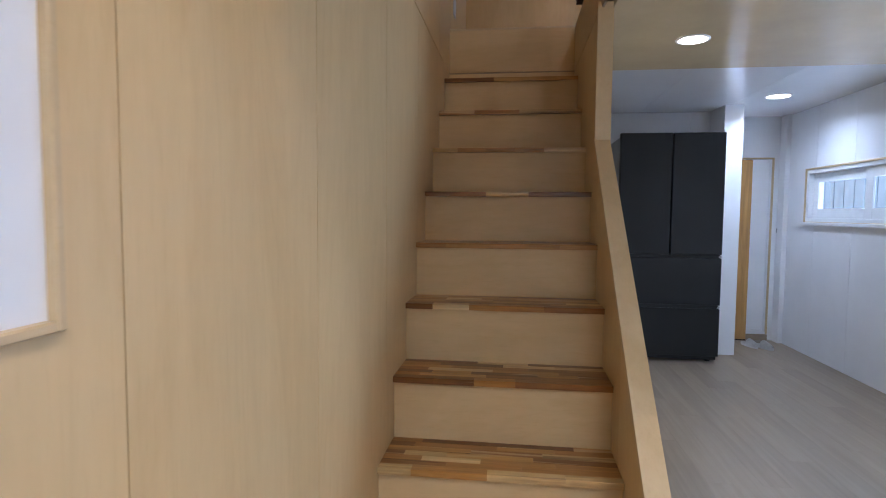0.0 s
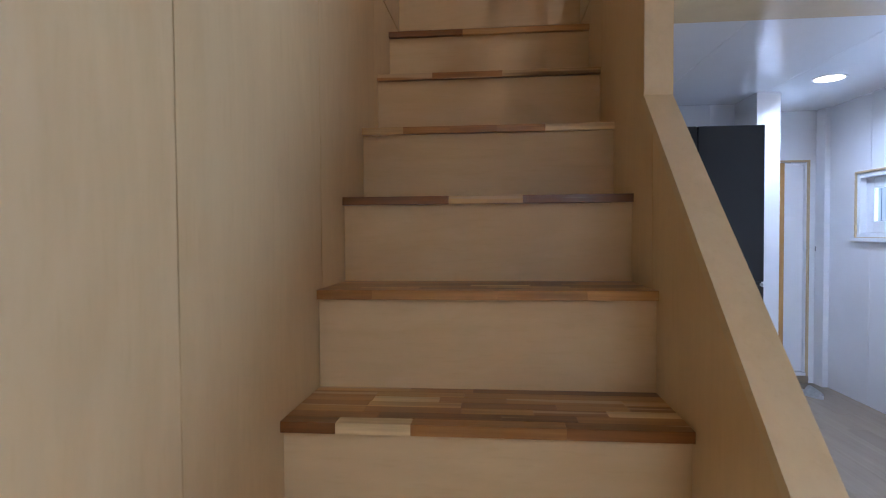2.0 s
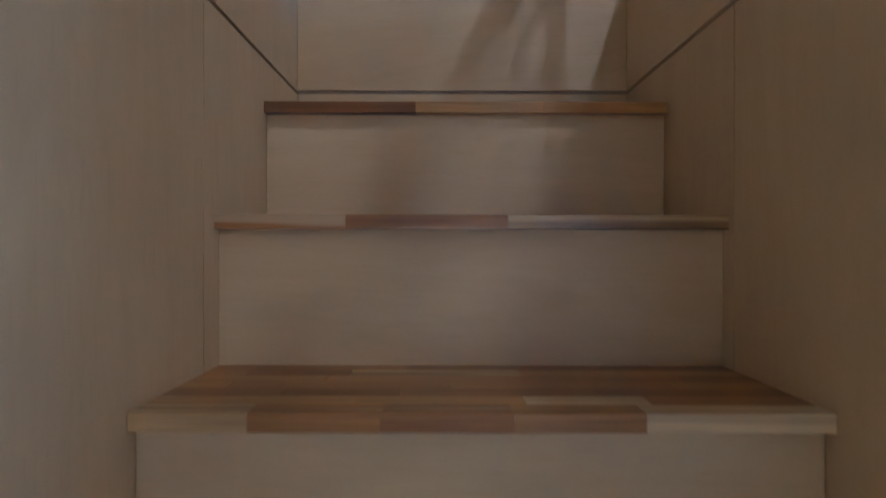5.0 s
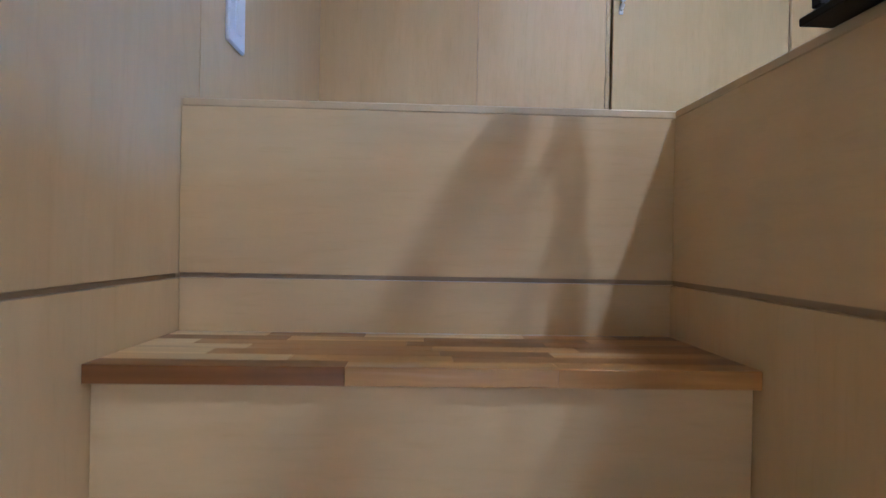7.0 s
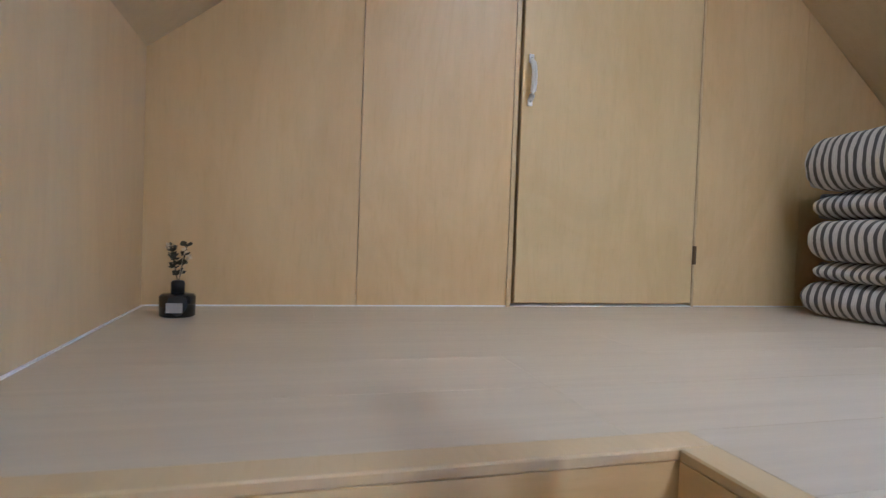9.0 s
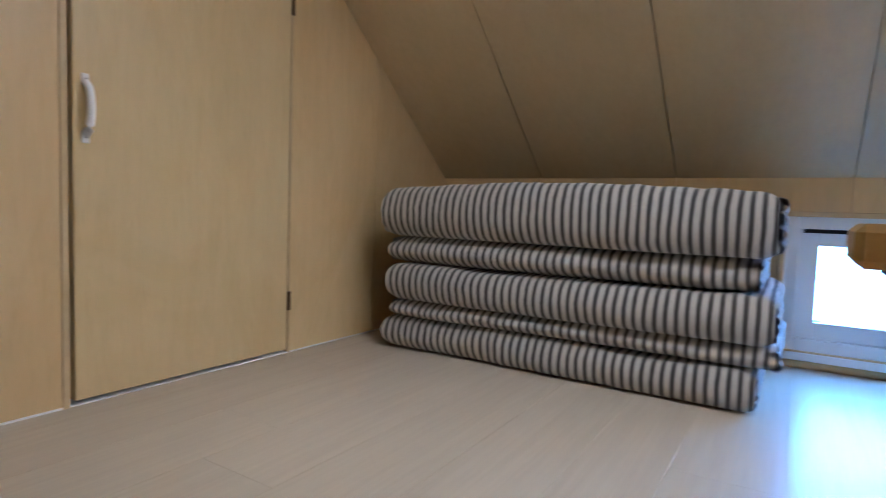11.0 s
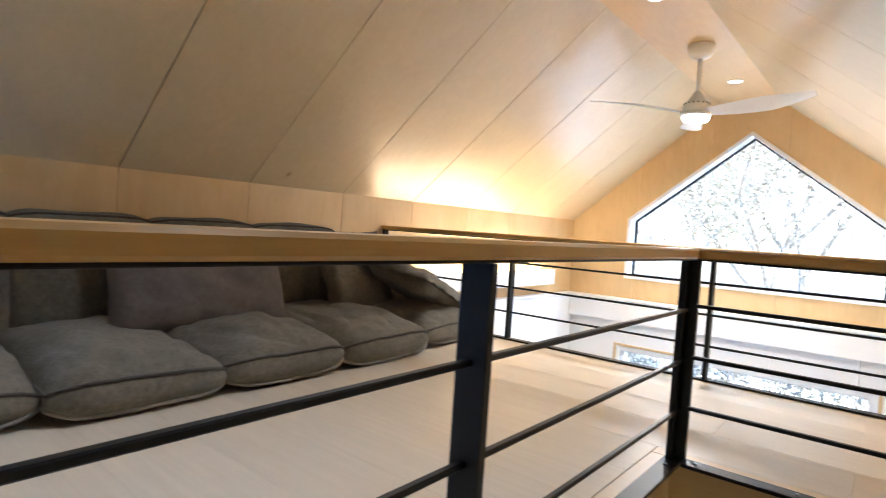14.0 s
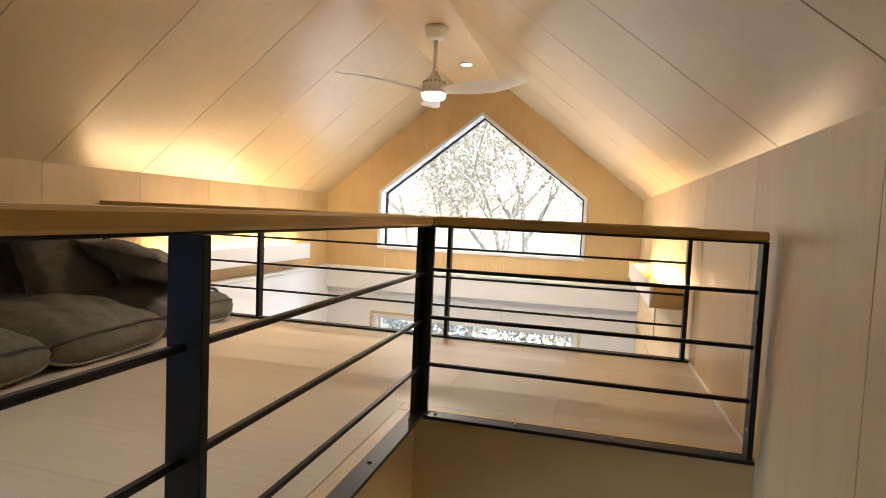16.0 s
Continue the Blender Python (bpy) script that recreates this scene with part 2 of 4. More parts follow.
FRIDGE_SIDE = plain("grey_fridge_side", (0.30, 0.31, 0.32), 0.45)
BLACK = mat("black_gap", (0.008, 0.008, 0.008), 0.6)
HINGE = mat("bronze_hinge", (0.12, 0.075, 0.04), 0.45, 0.6)
CHROME = mat("chrome", (0.75, 0.75, 0.76), 0.15, 1.0)
GREY = cloth("grey_linen", (0.222, 0.200, 0.152), (0.135, 0.121, 0.092))
MAUVE = cloth("mauve_grey_linen", (0.190, 0.158, 0.144), (0.142, 0.117, 0.107))
PIPING = cloth("dark_piping", (0.085, 0.077, 0.066), (0.06, 0.054, 0.045))
# Lighter cloth for the lower seam: the highlight along it is painted in.
SEAM = cloth("seam_highlight", (0.30, 0.275, 0.23), (0.22, 0.20, 0.17))
STRIPES = ticking("striped_ticking")
LINING = cloth("pale_quilt_lining", (0.50, 0.49, 0.48), (0.36, 0.35, 0.34))
SLIPPER = cloth("white_terry", (0.84, 0.84, 0.84), (0.70, 0.70, 0.70))
FANWHITE = plain("white_fan_enamel", (0.80, 0.79, 0.78), 0.3, 0.03)
BOTTLE = mat("dark_glass_bottle", (0.012, 0.014, 0.018), 0.08)
SPRIG = plain("dried_sprig", (0.035, 0.035, 0.022), 0.8, 0.3, 30)
FLOWER = plain("dried_flower", (0.55, 0.45, 0.30), 0.8, 0.2, 40)
FENCE = plain("blue_grey_board", (0.13, 0.20, 0.27), 0.7, 0.15, 5)
BOUNCE_SLAB = plain("pale_bounce_slab", (0.62, 0.61, 0.59), 0.8, 0.1, 2.0, 0.3, gs=30, bd=0.004)
# Bark and leaf colours are paled to imitate overexposed, backlit foliage.
BARK = plain("bark", (0.40, 0.38, 0.34), 0.9, 0.4, 8, 0.6, gs=40, bd=0.02)
LEAF = mat("glare_paled_leaf", (0.6, 0.55, 0.35), 0.6)
lnt, lb, lln = nodes(LEAF)
geo = lnt.nodes.new("ShaderNodeNewGeometry")
lln(ramp(lnt, geo.outputs["Random Per Island"], (0.0, (0.34, 0.33, 0.24)), (0.2, (0.60, 0.56, 0.42)), (0.55, (0.72, 0.70, 0.60)), (0.88, (0.82, 0.80, 0.74)), (1.0, (0.60, 0.42, 0.22))), lb.inputs["Base Color"])
EARTH = plain("leaf_litter_ground", (0.30, 0.25, 0.18), 0.95, 0.4, 1.5, 0.6, gs=9, bd=0.05)
WOODS = plain("far_woods", (0.30, 0.27, 0.17), 0.95, 0.5, 0.25, 0.7, gs=1.5, bd=0.4)
LAMP = glow("lamp_white", (1.0, 0.93, 0.82), 5)
FANLAMP = glow("fan_lamp", (1.0, 0.93, 0.84), 4)
LED = glow("warm_led", (1.0, 0.66, 0.30), 5)
GLASS = bpy.data.materials.new("window_glass")
GLASS.use_nodes = True
gb = GLASS.node_tree.nodes["Principled BSDF"]
gb.inputs["Transmission Weight"].default_value, gb.inputs["Roughness"].default_value, gb.inputs["IOR"].default_value = 1.0, 0.0, 1.45
gb.inputs["Base Color"].default_value = (1, 1, 1, 1)


# ---- mesh helpers ----
def add_box(bm, a, b, bevel=0.0, m=None):
    made = bmesh.ops.create_cube(bm, size=1)["verts"]
    for v in made:
        p = Vector([(a[i] + b[i]) / 2 + v.co[i] * (b[i] - a[i]) for i in range(3)])
        v.co = m @ p if m else p
    if bevel:
        es = list({e for v in made for e in v.link_edges})
        bmesh.ops.bevel(bm, geom=es, offset=bevel, segments=1, affect="EDGES", clamp_overlap=True)


def add_prism(bm, pts, axis, lo, hi):
    """A convex outline in the two other axes, extruded along axis."""
    def at(p, h):
        q = list(p)
        q.insert(axis, h)
        return bm.verts.new(q)
    bot, top = [at(p, lo) for p in pts], [at(p, hi) for p in pts]
    n = len(pts)
    fs = [bm.faces.new(bot), bm.faces.new(top[::-1])]
    for i in range(n):
        fs.append(bm.faces.new((bot[i], top[i], top[(i + 1) % n], bot[(i + 1) % n])))
    bmesh.ops.recalc_face_normals(bm, faces=fs)


def add_cyl(bm, a, b, r, r2=None, n=12):
    a, b = Vector(a), Vector(b)
    d = b - a
    mm = Matrix.Translation((a + b) / 2) @ d.to_track_quat("Z", "Y").to_matrix().to_4x4()
    bmesh.ops.create_cone(bm, cap_ends=True, segments=n, radius1=r, radius2=r if r2 is None else r2, depth=d.length, matrix=mm)


def add_tube(bm, pts, r, n=6):
    """A round bead along a line of points."""
    rings = []
    for i, p in enumerate(pts):
        d = (pts[min(i + 1, len(pts) - 1)] - pts[max(i - 1, 0)]).normalized()
        u = d.orthogonal().normalized() if abs(d.z) > 0.9 else d.cross(Vector((0, 0, 1))).normalized()
        w = d.cross(u)
        rings.append([bm.verts.new(p + r * (math.cos(k * math.tau / n) * u + math.sin(k * math.tau / n) * w)) for k in range(n)])
    for a, b in zip(rings, rings[1:]):
        for k in range(n):
            bm.faces.new((a[k], a[(k + 1) % n], b[(k + 1) % n], b[k]))


def add_lathe(bm, c, profile, n=24):
    rings = [[bm.verts.new((c[0] + r * math.cos(k * math.tau / n), c[1] + r * math.sin(k * math.tau / n), c[2] + z)) for k in range(n)] for r, z in profile]
    for a, b in zip(rings, rings[1:]):
        for k in range(n):
            bm.faces.new((a[k], a[(k + 1) % n], b[(k + 1) % n], b[k]))
    bm.faces.new(rings[0][::-1])
    bm.faces.new(rings[-1])


def mesh(name, bm, material, smooth=False):
    bmesh.ops.recalc_face_normals(bm, faces=bm.faces[:])
    me = bpy.data.meshes.new(name)
    bm.to_mesh(me)
    bm.free()
    me.materials.append(material)
    if smooth:
        me.shade_smooth()
    return me


def part(name, bm, material, parent=None, label="", smooth=False):
    ob = new(name, mesh(name, bm, material, smooth))
    if parent:
        ob.parent = parent
        if parent.parent is None:
            ob.matrix_parent_inverse = parent.matrix_basis.inverted()
    return tagged(ob, label)


def boxpart(name, a, b, material, parent=None, bevel=0.0, label=""):
    bm = bmesh.new()
    add_box(bm, a, b, bevel)
    return part(name, bm, material, parent, label)


def thing(name, label, category, at=(0, 0, 0), group="", kind=""):
    ob = new(name)
    ob.location = at
    ob.matrix_basis = Matrix.Translation(at)
    ob.matrix_world = Matrix.Translation(at)
    return tagged(ob, label, category, group, kind)


def setting(name, boxes, material, label, category):
    bm = bmesh.new()
    for a, b in boxes:
        add_box(bm, a, b)
    return tagged(part(name, bm, material), label, category, "", "structure")


def around(lo, hi, hlo, hhi):
    """Four rectangles of a wall, in its own two axes, round an opening."""
    return [((lo[0], lo[1]), (hlo[0], hi[1])), ((hhi[0], lo[1]), (hi[0], hi[1])),
            ((hlo[0], lo[1]), (hhi[0], hlo[1])), ((hlo[0], hhi[1]), (hhi[0], hi[1]))]


def clip(poly, axis, at, keep_low):
    """The part of a convex outline on one side of a line."""
    out = []
    for p, q in zip(poly, poly[1:] + poly[:1]):
        pin, qin = ((p[axis] <= at) == keep_low), ((q[axis] <= at) == keep_low)
        if pin:
            out.append(p)
        if pin != qin:
            f = (at - p[axis]) / (q[axis] - p[axis])
            out.append((p[0] + f * (q[0] - p[0]), p[1] + f * (q[1] - p[1])))
    return out


def area_of(poly):
    return abs(sum(p[0] * q[1] - q[0] * p[1] for p, q in zip(poly, poly[1:] + poly[:1]))) / 2


def panels(wall, outlines, axis, lo, hi, cuts, material, gap=0.0012, across=0):
    """Boards of a wall facing, split at cuts, each an object with a fine joint."""
    edges = [-99, *cuts, 99]
    for a, b in zip(edges, edges[1:]):
        bm = bmesh.new()
        for o in outlines:
            p = clip(clip(list(o), across, a + gap, False) if a > -90 else list(o), across, b - gap, True) if b < 90 else (clip(list(o), across, a + gap, False) if a > -90 else list(o))
            if len(p) > 2 and area_of(p) > 1e-4:
                add_prism(bm, p, axis, lo, hi)
        if bm.verts:
            part("panel", bm, material, wall)
        else:
            bm.free()


def rect(a, b):
    return [(a[0], a[1]), (b[0], a[1]), (b[0], b[1]), (a[0], b[1])]

# ---- structure ----
ground = setting("ground", [((-120, -120, -0.5), (120, 120, -0.4))], EARTH, "brown leaf-covered ground around the cabin", "ground")
# Out of view: a pale slab added to reflect sunlight towards the ceiling.
setting("terrace", [((XR + 0.16, -1.2, -0.39), (5.6, 2.6, -0.12))], BOUNCE_SLAB, "unseen pale slab added outside the glazed door to bounce light in", "terrace")
setting("floor_base", [((-0.1, -3.2, -0.12), (XR + 0.1, 4.9, -0.012))], BLACK, "sub-floor of the ground storey", "floor")

WIN_W = ((-1.95, 1.132), (-0.974, 1.95))
west = setting("wall_west", [((-0.16, *a), (-0.012, *b)) for a, b in around((-3.2, -0.12), (4.6, KNEE + 0.1), *WIN_W)], PLY_Z, "birch plywood stair wall with fine panel joints", "wall")
panels(west, [rect(a, b) for a, b in around((YG, 0), (4.42, 2.076), *WIN_W)], 0, -0.012, 0.0, [-2.64, -2.06, -1.47, -0.882, -0.29, 0.346, 0.933, 1.521, 2.08, 2.67], PLY_Z)
panels(west, [rect((YG, 2.084), (YD, KNEE))], 0, -0.012, 0.0, [-2.43, -1.85, -1.27, -0.685, -0.107, 0.475, 1.06, 1.56, 2.08], PLY_Z)
setting("joint_west", [((-0.0119, WY0, 2.077), (-0.004, WY1, 2.083))], GROOVE, "dark shadow joint along the plywood wall", "joint")

# gable
gwin = [(0.418, 2.535), (2.075, 2.535), (2.075, 2.992), (1.245, 3.632), (0.418, 2.992)]
lowwin = ((0.41, 1.18), (2.09, 1.985))
gable_up = [
    [(0, 2.36), (0.418, 2.36), (0.418, KNEE + 0.418 * PITCH), (0, KNEE)],
    [(2.075, 2.36), (X1, 2.36), (X1, KNEE), (2.075, KNEE + (X1 - 2.075) * PITCH)],
    [(0.418, 2.36), (2.075, 2.36), (2.075, 2.535), (0.418, 2.535)],
    [(0.418, 2.992), (1.245, 3.632), (RX0, RIDGE), (0.418, KNEE + 0.418 * PITCH)],
    [(1.245, 3.632), (2.075, 2.992), (2.075, KNEE + (X1 - 2.075) * PITCH), (RX1, RIDGE)],
    [(RX0, RIDGE), (1.245, 3.632), (RX1, RIDGE)]]
bm = bmesh.new()
for o in gable_up:
    add_prism(bm, [(x, z) for x, z in o], 1, YG - 0.15, YG - 0.012)
for a, b in around((-0.16, -0.12), (XR + 0.1, 2.36), *lowwin):
    add_box(bm, (a[0], YG - 0.15, a[1]), (b[0], YG - 0.012, b[1]))
gable = tagged(part("wall_gable", bm, PLY_Z), "birch plywood gable wall with a pointed window", "wall", "", "structure")
panels(gable, gable_up, 1, YG - 0.012, YG, [0.52, 1.013, 1.511, 2.018], PLY_Z)
panels(gable, [rect(a, b) for a, b in around((0, 0), (X1, 2.345), *lowwin)], 1, YG - 0.012, YG + 0.06, [0.52, 1.013, 1.511, 2.018], WHITE)
boxpart("bulkhead", (0.0, YG + 0.061, 2.180), (X1 - 0.062, YG + 0.110, 2.3445), WHITE, gable, 0.002, "pale boxed band under the ledge")
boxpart("ledge", (0, YG + 0.001, 2.345), (X1 - 0.076, YG + 0.122, 2.36), WHITE, gable, 0.002, "pale painted ledge board")

# east walls
WIN_E = ((0.905, 2.40), (1.752, 2.845))
bx = [((X1 + 0.012, *a), (X1 + 0.15, *b)) for a, b in around((YG, LOFT - 0.1), (YD + 0.1, KNEE + 0.12), *WIN_E)]
knee = setting("wall_knee_east", bx, PLY_Z, "low birch plywood knee wall under the roof slope", "wall")
panels(knee, [rect(a, b) for a, b in around((YG, 2.352), (YD, KNEE_E), *WIN_E)], 0, X1, X1 + 0.012, [-2.57, -2.05, -1.53, -1.01, -0.49, 0.03, 0.55, 1.065, 1.58, 2.10, 2.62], PLY_Z)
low_e = setting("wall_living_east", [((X1 - 0.06, YG, 0), (X1 + 0.1, YE - 0.02, 2.345))], WHITE, "white lower wall of the living room", "wall")
boxpart("ledge", (X1 - 0.075, YG + 0.001, 2.345), (X1, YE - 0.02, 2.36), WHITE, low_e, 0.002, "pale painted ledge board")
WIN_K, DOOR_T = ((2.30, 1.183), (3.985, 1.645)), ((-0.25, 0.1), (1.65, 2.0))
bx = [((XR + 0.012, *a), (XR + 0.15, *b)) for a, b in around((1.9, -0.12), (4.6, 2.3), *WIN_K)]
bx += [((XR + 0.012, *a), (XR + 0.15, *b)) for a, b in around((YE - 0.1, -0.12), (1.9, 2.3), *DOOR_T)]
east = setting("wall_east", bx, WHITE, "white panelled kitchen wall", "wall")
panels(east, [rect(a, b) for a, b in around((1.9, 0), (4.35, CEIL), *WIN_K)], 0, XR, XR + 0.012, [2.15, 2.71, 3.27, 3.83], WHITE, 0.0015)
panels(east, [rect(a, b) for a, b in around((YE - 0.02, 0), (1.9, SOFFIT), *DOOR_T)], 0, XR, XR + 0.012, [0.4, 1.0], WHITE, 0.0015)
setting("wall_step", [((X1 - 0.06, YE - 0.02, 0), (XR + 0.1, YE + 0.06, 2.345))], WHITE, "short white return wall", "wall")

# kitchen end
DH = ((2.62, 0.085), (2.905, 1.785))
bx = [((a[0], 4.432, a[1]), (b[0], 4.56, b[1])) for a, b in around((2.2, -0.12), (XR + 0.1, 2.3), *DH)]
hall = setting("wall_hall", bx, WHITE, "white wall at the end of the passage", "wall")
panels(hall, [rect(a, b) for a, b in around((2.36, 0), (XR, CEIL), *DH)], 1, 4.42, 4.432, [2.955], WHITE, 0.0015)
setting("wall_behind_door", [((2.3, 4.75, -0.1), (XR + 0.1, 4.8, 2.3))], WHITE, "white wall behind the passage door", "wall")
back = setting("wall_kitchen", [((-0.1, 4.112, -0.12), (2.3, 4.25, 2.3))], WHITE, "white panelled wall behind the refrigerator", "wall")
panels(back, [rect((0.8, 0), (2.2, CEIL))], 1, 4.1, 4.112, [1.32, 2.02], WHITE, 0.0025)
setting("wall_pillar", [((2.20, 3.74, 0), (2.355, 4.435, CEIL))], WHITE, "white partition end beside the refrigerator", "wall")
setting("trim_corner", [((XR - 0.045, 4.30, 0), (XR - 0.002, 4.418, CEIL))], WHITE, "white boxed corner trim", "trim")

# wall with the closet door
CD = (0.985, 1.648, 3.63)
door_wall = [
    [(0, LOFT), (CD[0], LOFT), (CD[0], KNEE + CD[0] * PITCH), (0, KNEE)],
    [(CD[1], LOFT), (X1, LOFT), (X1, KNEE), (CD[1], KNEE + (X1 - CD[1]) * PITCH)],
    [(CD[0], CD[2]), (CD[1], CD[2]), (CD[1], KNEE + (X1 - CD[1]) * PITCH), (RX1, RIDGE), (RX0, RIDGE), (CD[0], KNEE + CD[0] * PITCH)]]
bm = bmesh.new()
for o in door_wall:
    add_prism(bm, o, 1, YD + 0.012, YD + 0.12)
add_box(bm, (0.9, YD + 0.121, LOFT - 0.05), (1.75, YD + 0.15, 3.7))
dwall = tagged(part("wall_loft_north", bm, PLY_Z), "birch plywood loft wall with a closet door", "wall", "", "structure")
panels(dwall, door_wall, 1, YD, YD + 0.012, [0.54, 2.068], PLY_Z)

# stair side wall on the room side: full height beyond the post, sloping below it
PY, PZ = 0.974, 1.546
TY, TZ = -0.30, 0.336
bm = bmesh.new()
add_box(bm, (W + 0.006, PY + 0.002, 0), (W + 0.046, WY1 + 0.1, SOFFIT))
add_prism(bm, [(TY, 0), (PY + 0.002, 0), (PY + 0.002, PZ - 0.022), (TY, TZ - 0.022)], 0, W + 0.006, W + 0.046)
side = tagged(part("wall_stair_side", bm, PLY_Z), "birch plywood half wall beside the stair", "wall", "", "structure")
slope = [(TY, 0), (PY, 0), (PY, PZ - 0.021), (TY, TZ - 0.021)]
for x0, x1 in ((W, W + 0.006), (W + 0.046, W + 0.052)):
    panels(side, [slope, rect((PY, 0), (WY1 + 0.1, 2.076))], 0, x0, x1, [0.35, 0.946, 1.543], PLY_Z)
d = Vector((0, PY - TY, PZ - TZ)).normalized()
nrm = Vector((0, -d.z, d.y))
bm = bmesh.new()
a, b = Vector((0, TY, TZ)), Vector((0, PY, PZ))
add_prism(bm, [(p.y, p.z) for p in (a - 0.021 * nrm, b - 0.021 * nrm + d * 0.016, b + d * 0.0, a)], 0, W - 0.013, W + 0.050)
part("handrail_cap", bm, EDGE, side, "pale birch sloping cap board")
boxpart("post", (W - 0.012, PY - 0.004, PZ - 0.01), (W + 0.049, PY + 0.001, SOFFIT), EDGE, side, 0, "pale birch edge board")

# loft slab and well lining
slab = setting("loft_floor", [((0, WY1 + 0.014, SOFFIT + 0.1), (XR, YD + 0.1, LOFT - 0.012)), ((W + 0.014, YE, SOFFIT + 0.1), (XR, WY1 + 0.014, LOFT - 0.012)), ((0, YE, SOFFIT + 0.1), (W + 0.014, WY0 - 0.014, LOFT - 0.012))], PLY_X, "loft floor of pale boards round the stair well", "floor")
boxpart("well_lining", (0.001, WY1, 2.085), (W + 0.012, WY1 + 0.013, LOFT - 0.012), PLY_X, slab)
boxpart("well_lining", (W, WY0, 2.085), (W + 0.013, WY1 - 0.002, LOFT - 0.012), PLY_Y, slab)
boxpart("well_lining", (0.001, WY0 - 0.013, SOFFIT), (W + 0.012, WY0, LOFT - 0.012), PLY_X, slab)
boxpart("shadow_joint", (0.001, WY1 + 0.004, 2.078), (W + 0.004, WY1 + 0.012, 2.085), GROOVE, slab)
boxpart("shadow_joint", (W + 0.004, WY0, 2.077), (W + 0.012, WY1 + 0.004, 2.085), GROOVE, slab)
boxpart("well_edging", (0.001, WY1, LOFT - 0.012), (W + 0.045, WY1 + 0.045, LOFT + 0.001), EDGE, slab, 0.002, "pale solid wood edging strip")
boxpart("well_edging", (W, WY0, LOFT - 0.012), (W + 0.045, WY1 - 0.001, LOFT + 0.001), EDGE, slab, 0.002)
boxpart("well_edging", (0.001, WY0 - 0.045, LOFT - 0.012), (W + 0.045, WY0 - 0.001, LOFT + 0.001), EDGE, slab, 0.002)
boxpart("loft_edging", (0, YE - 0.02, 2.10), (X1, YE + 0.03, LOFT + 0.001), EDGE, slab, 0.003, "wood edging along the open loft edge")
setting("base_trim_west", [((0.0, WY1 + 0.05, LOFT - 0.01), (0.005, YD, LOFT + 0.003)), ((0.0, YE + 0.04, LOFT - 0.01), (0.006, WY0 - 0.05, LOFT + 0.005))], PLASTIC, "thin white sealant line at the loft floor", "trim")
setting("base_trim_north", [((0.007, YD - 0.004, LOFT - 0.01), (CD[0], YD - 0.0005, LOFT + 0.004)), ((CD[1], YD - 0.004, LOFT - 0.01), (X1, YD - 0.0005, LOFT + 0.004))], PLASTIC, "thin white sealant line at the loft floor", "trim")

# ceilings
bm = bmesh.new()
for y0, y1 in ((YE, 0.65), (0.654, 2.10)):
    add_box(bm, (W + 0.062, y0, SOFFIT), (XR, y1, SOFFIT + 0.1))
add_box(bm, (0, YE, SOFFIT), (W + 0.061, WY0 - 0.014, SOFFIT + 0.1))
tagged(part("ceiling_soffit", bm, PLY_C), "glossy birch plywood ceiling under the loft", "ceiling", "", "structure")
bm = bmesh.new()
for x0, x1 in ((W + 0.061, 1.55), (1.553, 2.25), (2.253, XR)):
    add_box(bm, (x0, 2.102, CEIL), (x1, 4.56, CEIL + 0.05))
# Unseen closure behind the stair, added to keep sun off the kitchen floor.
add_box(bm, (0, WY1 + 0.11, CEIL + 0.002), (W + 0.06, 4.56, CEIL + 0.05))
tagged(part("ceiling_kitchen", bm, WHITE_CEIL), "glossy white panelled kitchen ceiling", "ceiling", "", "structure")


def roof(name, xa, za, xb, zb, label):
    """A slope from its eave (xa, za) to the ridge strip (xb, zb), in boards across the house."""
    bm = bmesh.new()
    up = Vector((za - zb, 0, xb - xa)).normalized()
    up = up if up.z > 0 else -up
    cuts = [YG, -2.57, -2.05, -1.53, -1.01, -0.49, 0.03, 0.55, 1.065, 1.58, 2.10, 2.62, YD]
    for y0, y1 in zip(cuts, cuts[1:]):
        pts = [(xa, za), (xb, zb), (xb + up.x * 0.012, zb + up.z * 0.012), (xa + up.x * 0.012, za + up.z * 0.012)]
        add_prism(bm, pts, 1, y0 + 0.002, y1 - 0.002)
    o = up * 0.012
    q = up * 0.14
    add_prism(bm, [(xa + o.x, za + o.z), (xb + o.x, zb + o.z), (xb + q.x, zb + q.z), (xa + q.x, za + q.z)], 1, YG - 0.15, YD + 0.12)
    return tagged(part(name, bm, PLY_S), label, "ceiling", "", "structure")


roof("ceiling_slope_west", 0, KNEE, RX0, RIDGE, "sloping birch plywood ceiling in wide boards")
roof("ceiling_slope_east", X1, KNEE_E, RX1, RIDGE, "sloping birch plywood ceiling in wide boards")
setting("ceiling_ridge", [((RX0, YG - 0.15, RIDGE), (RX1, YD + 0.12, RIDGE + 0.13))], PLY_Y, "flat plywood strip along the ridge", "ceiling")
setting("eave_cover", [((-0.2, YG - 0.15, KNEE + 0.1), (0.05, YD + 0.15, KNEE + 0.3)), ((X1 + 0.01, YG - 0.15, KNEE + 0.1), (X1 + 0.2, YD + 0.15, KNEE + 0.3)), ((X1 + 0.13, YE - 0.1, 2.3), (XR + 0.15, 4.6, 2.36))], PLY_Y, "plain cover boards along the eaves", "roof")
setting("living_floor_end", [((-0.16, YG - 0.15, -0.12), (XR + 0.1, YG, -0.002))], PLY_X, "floor edge at the gable", "floor")


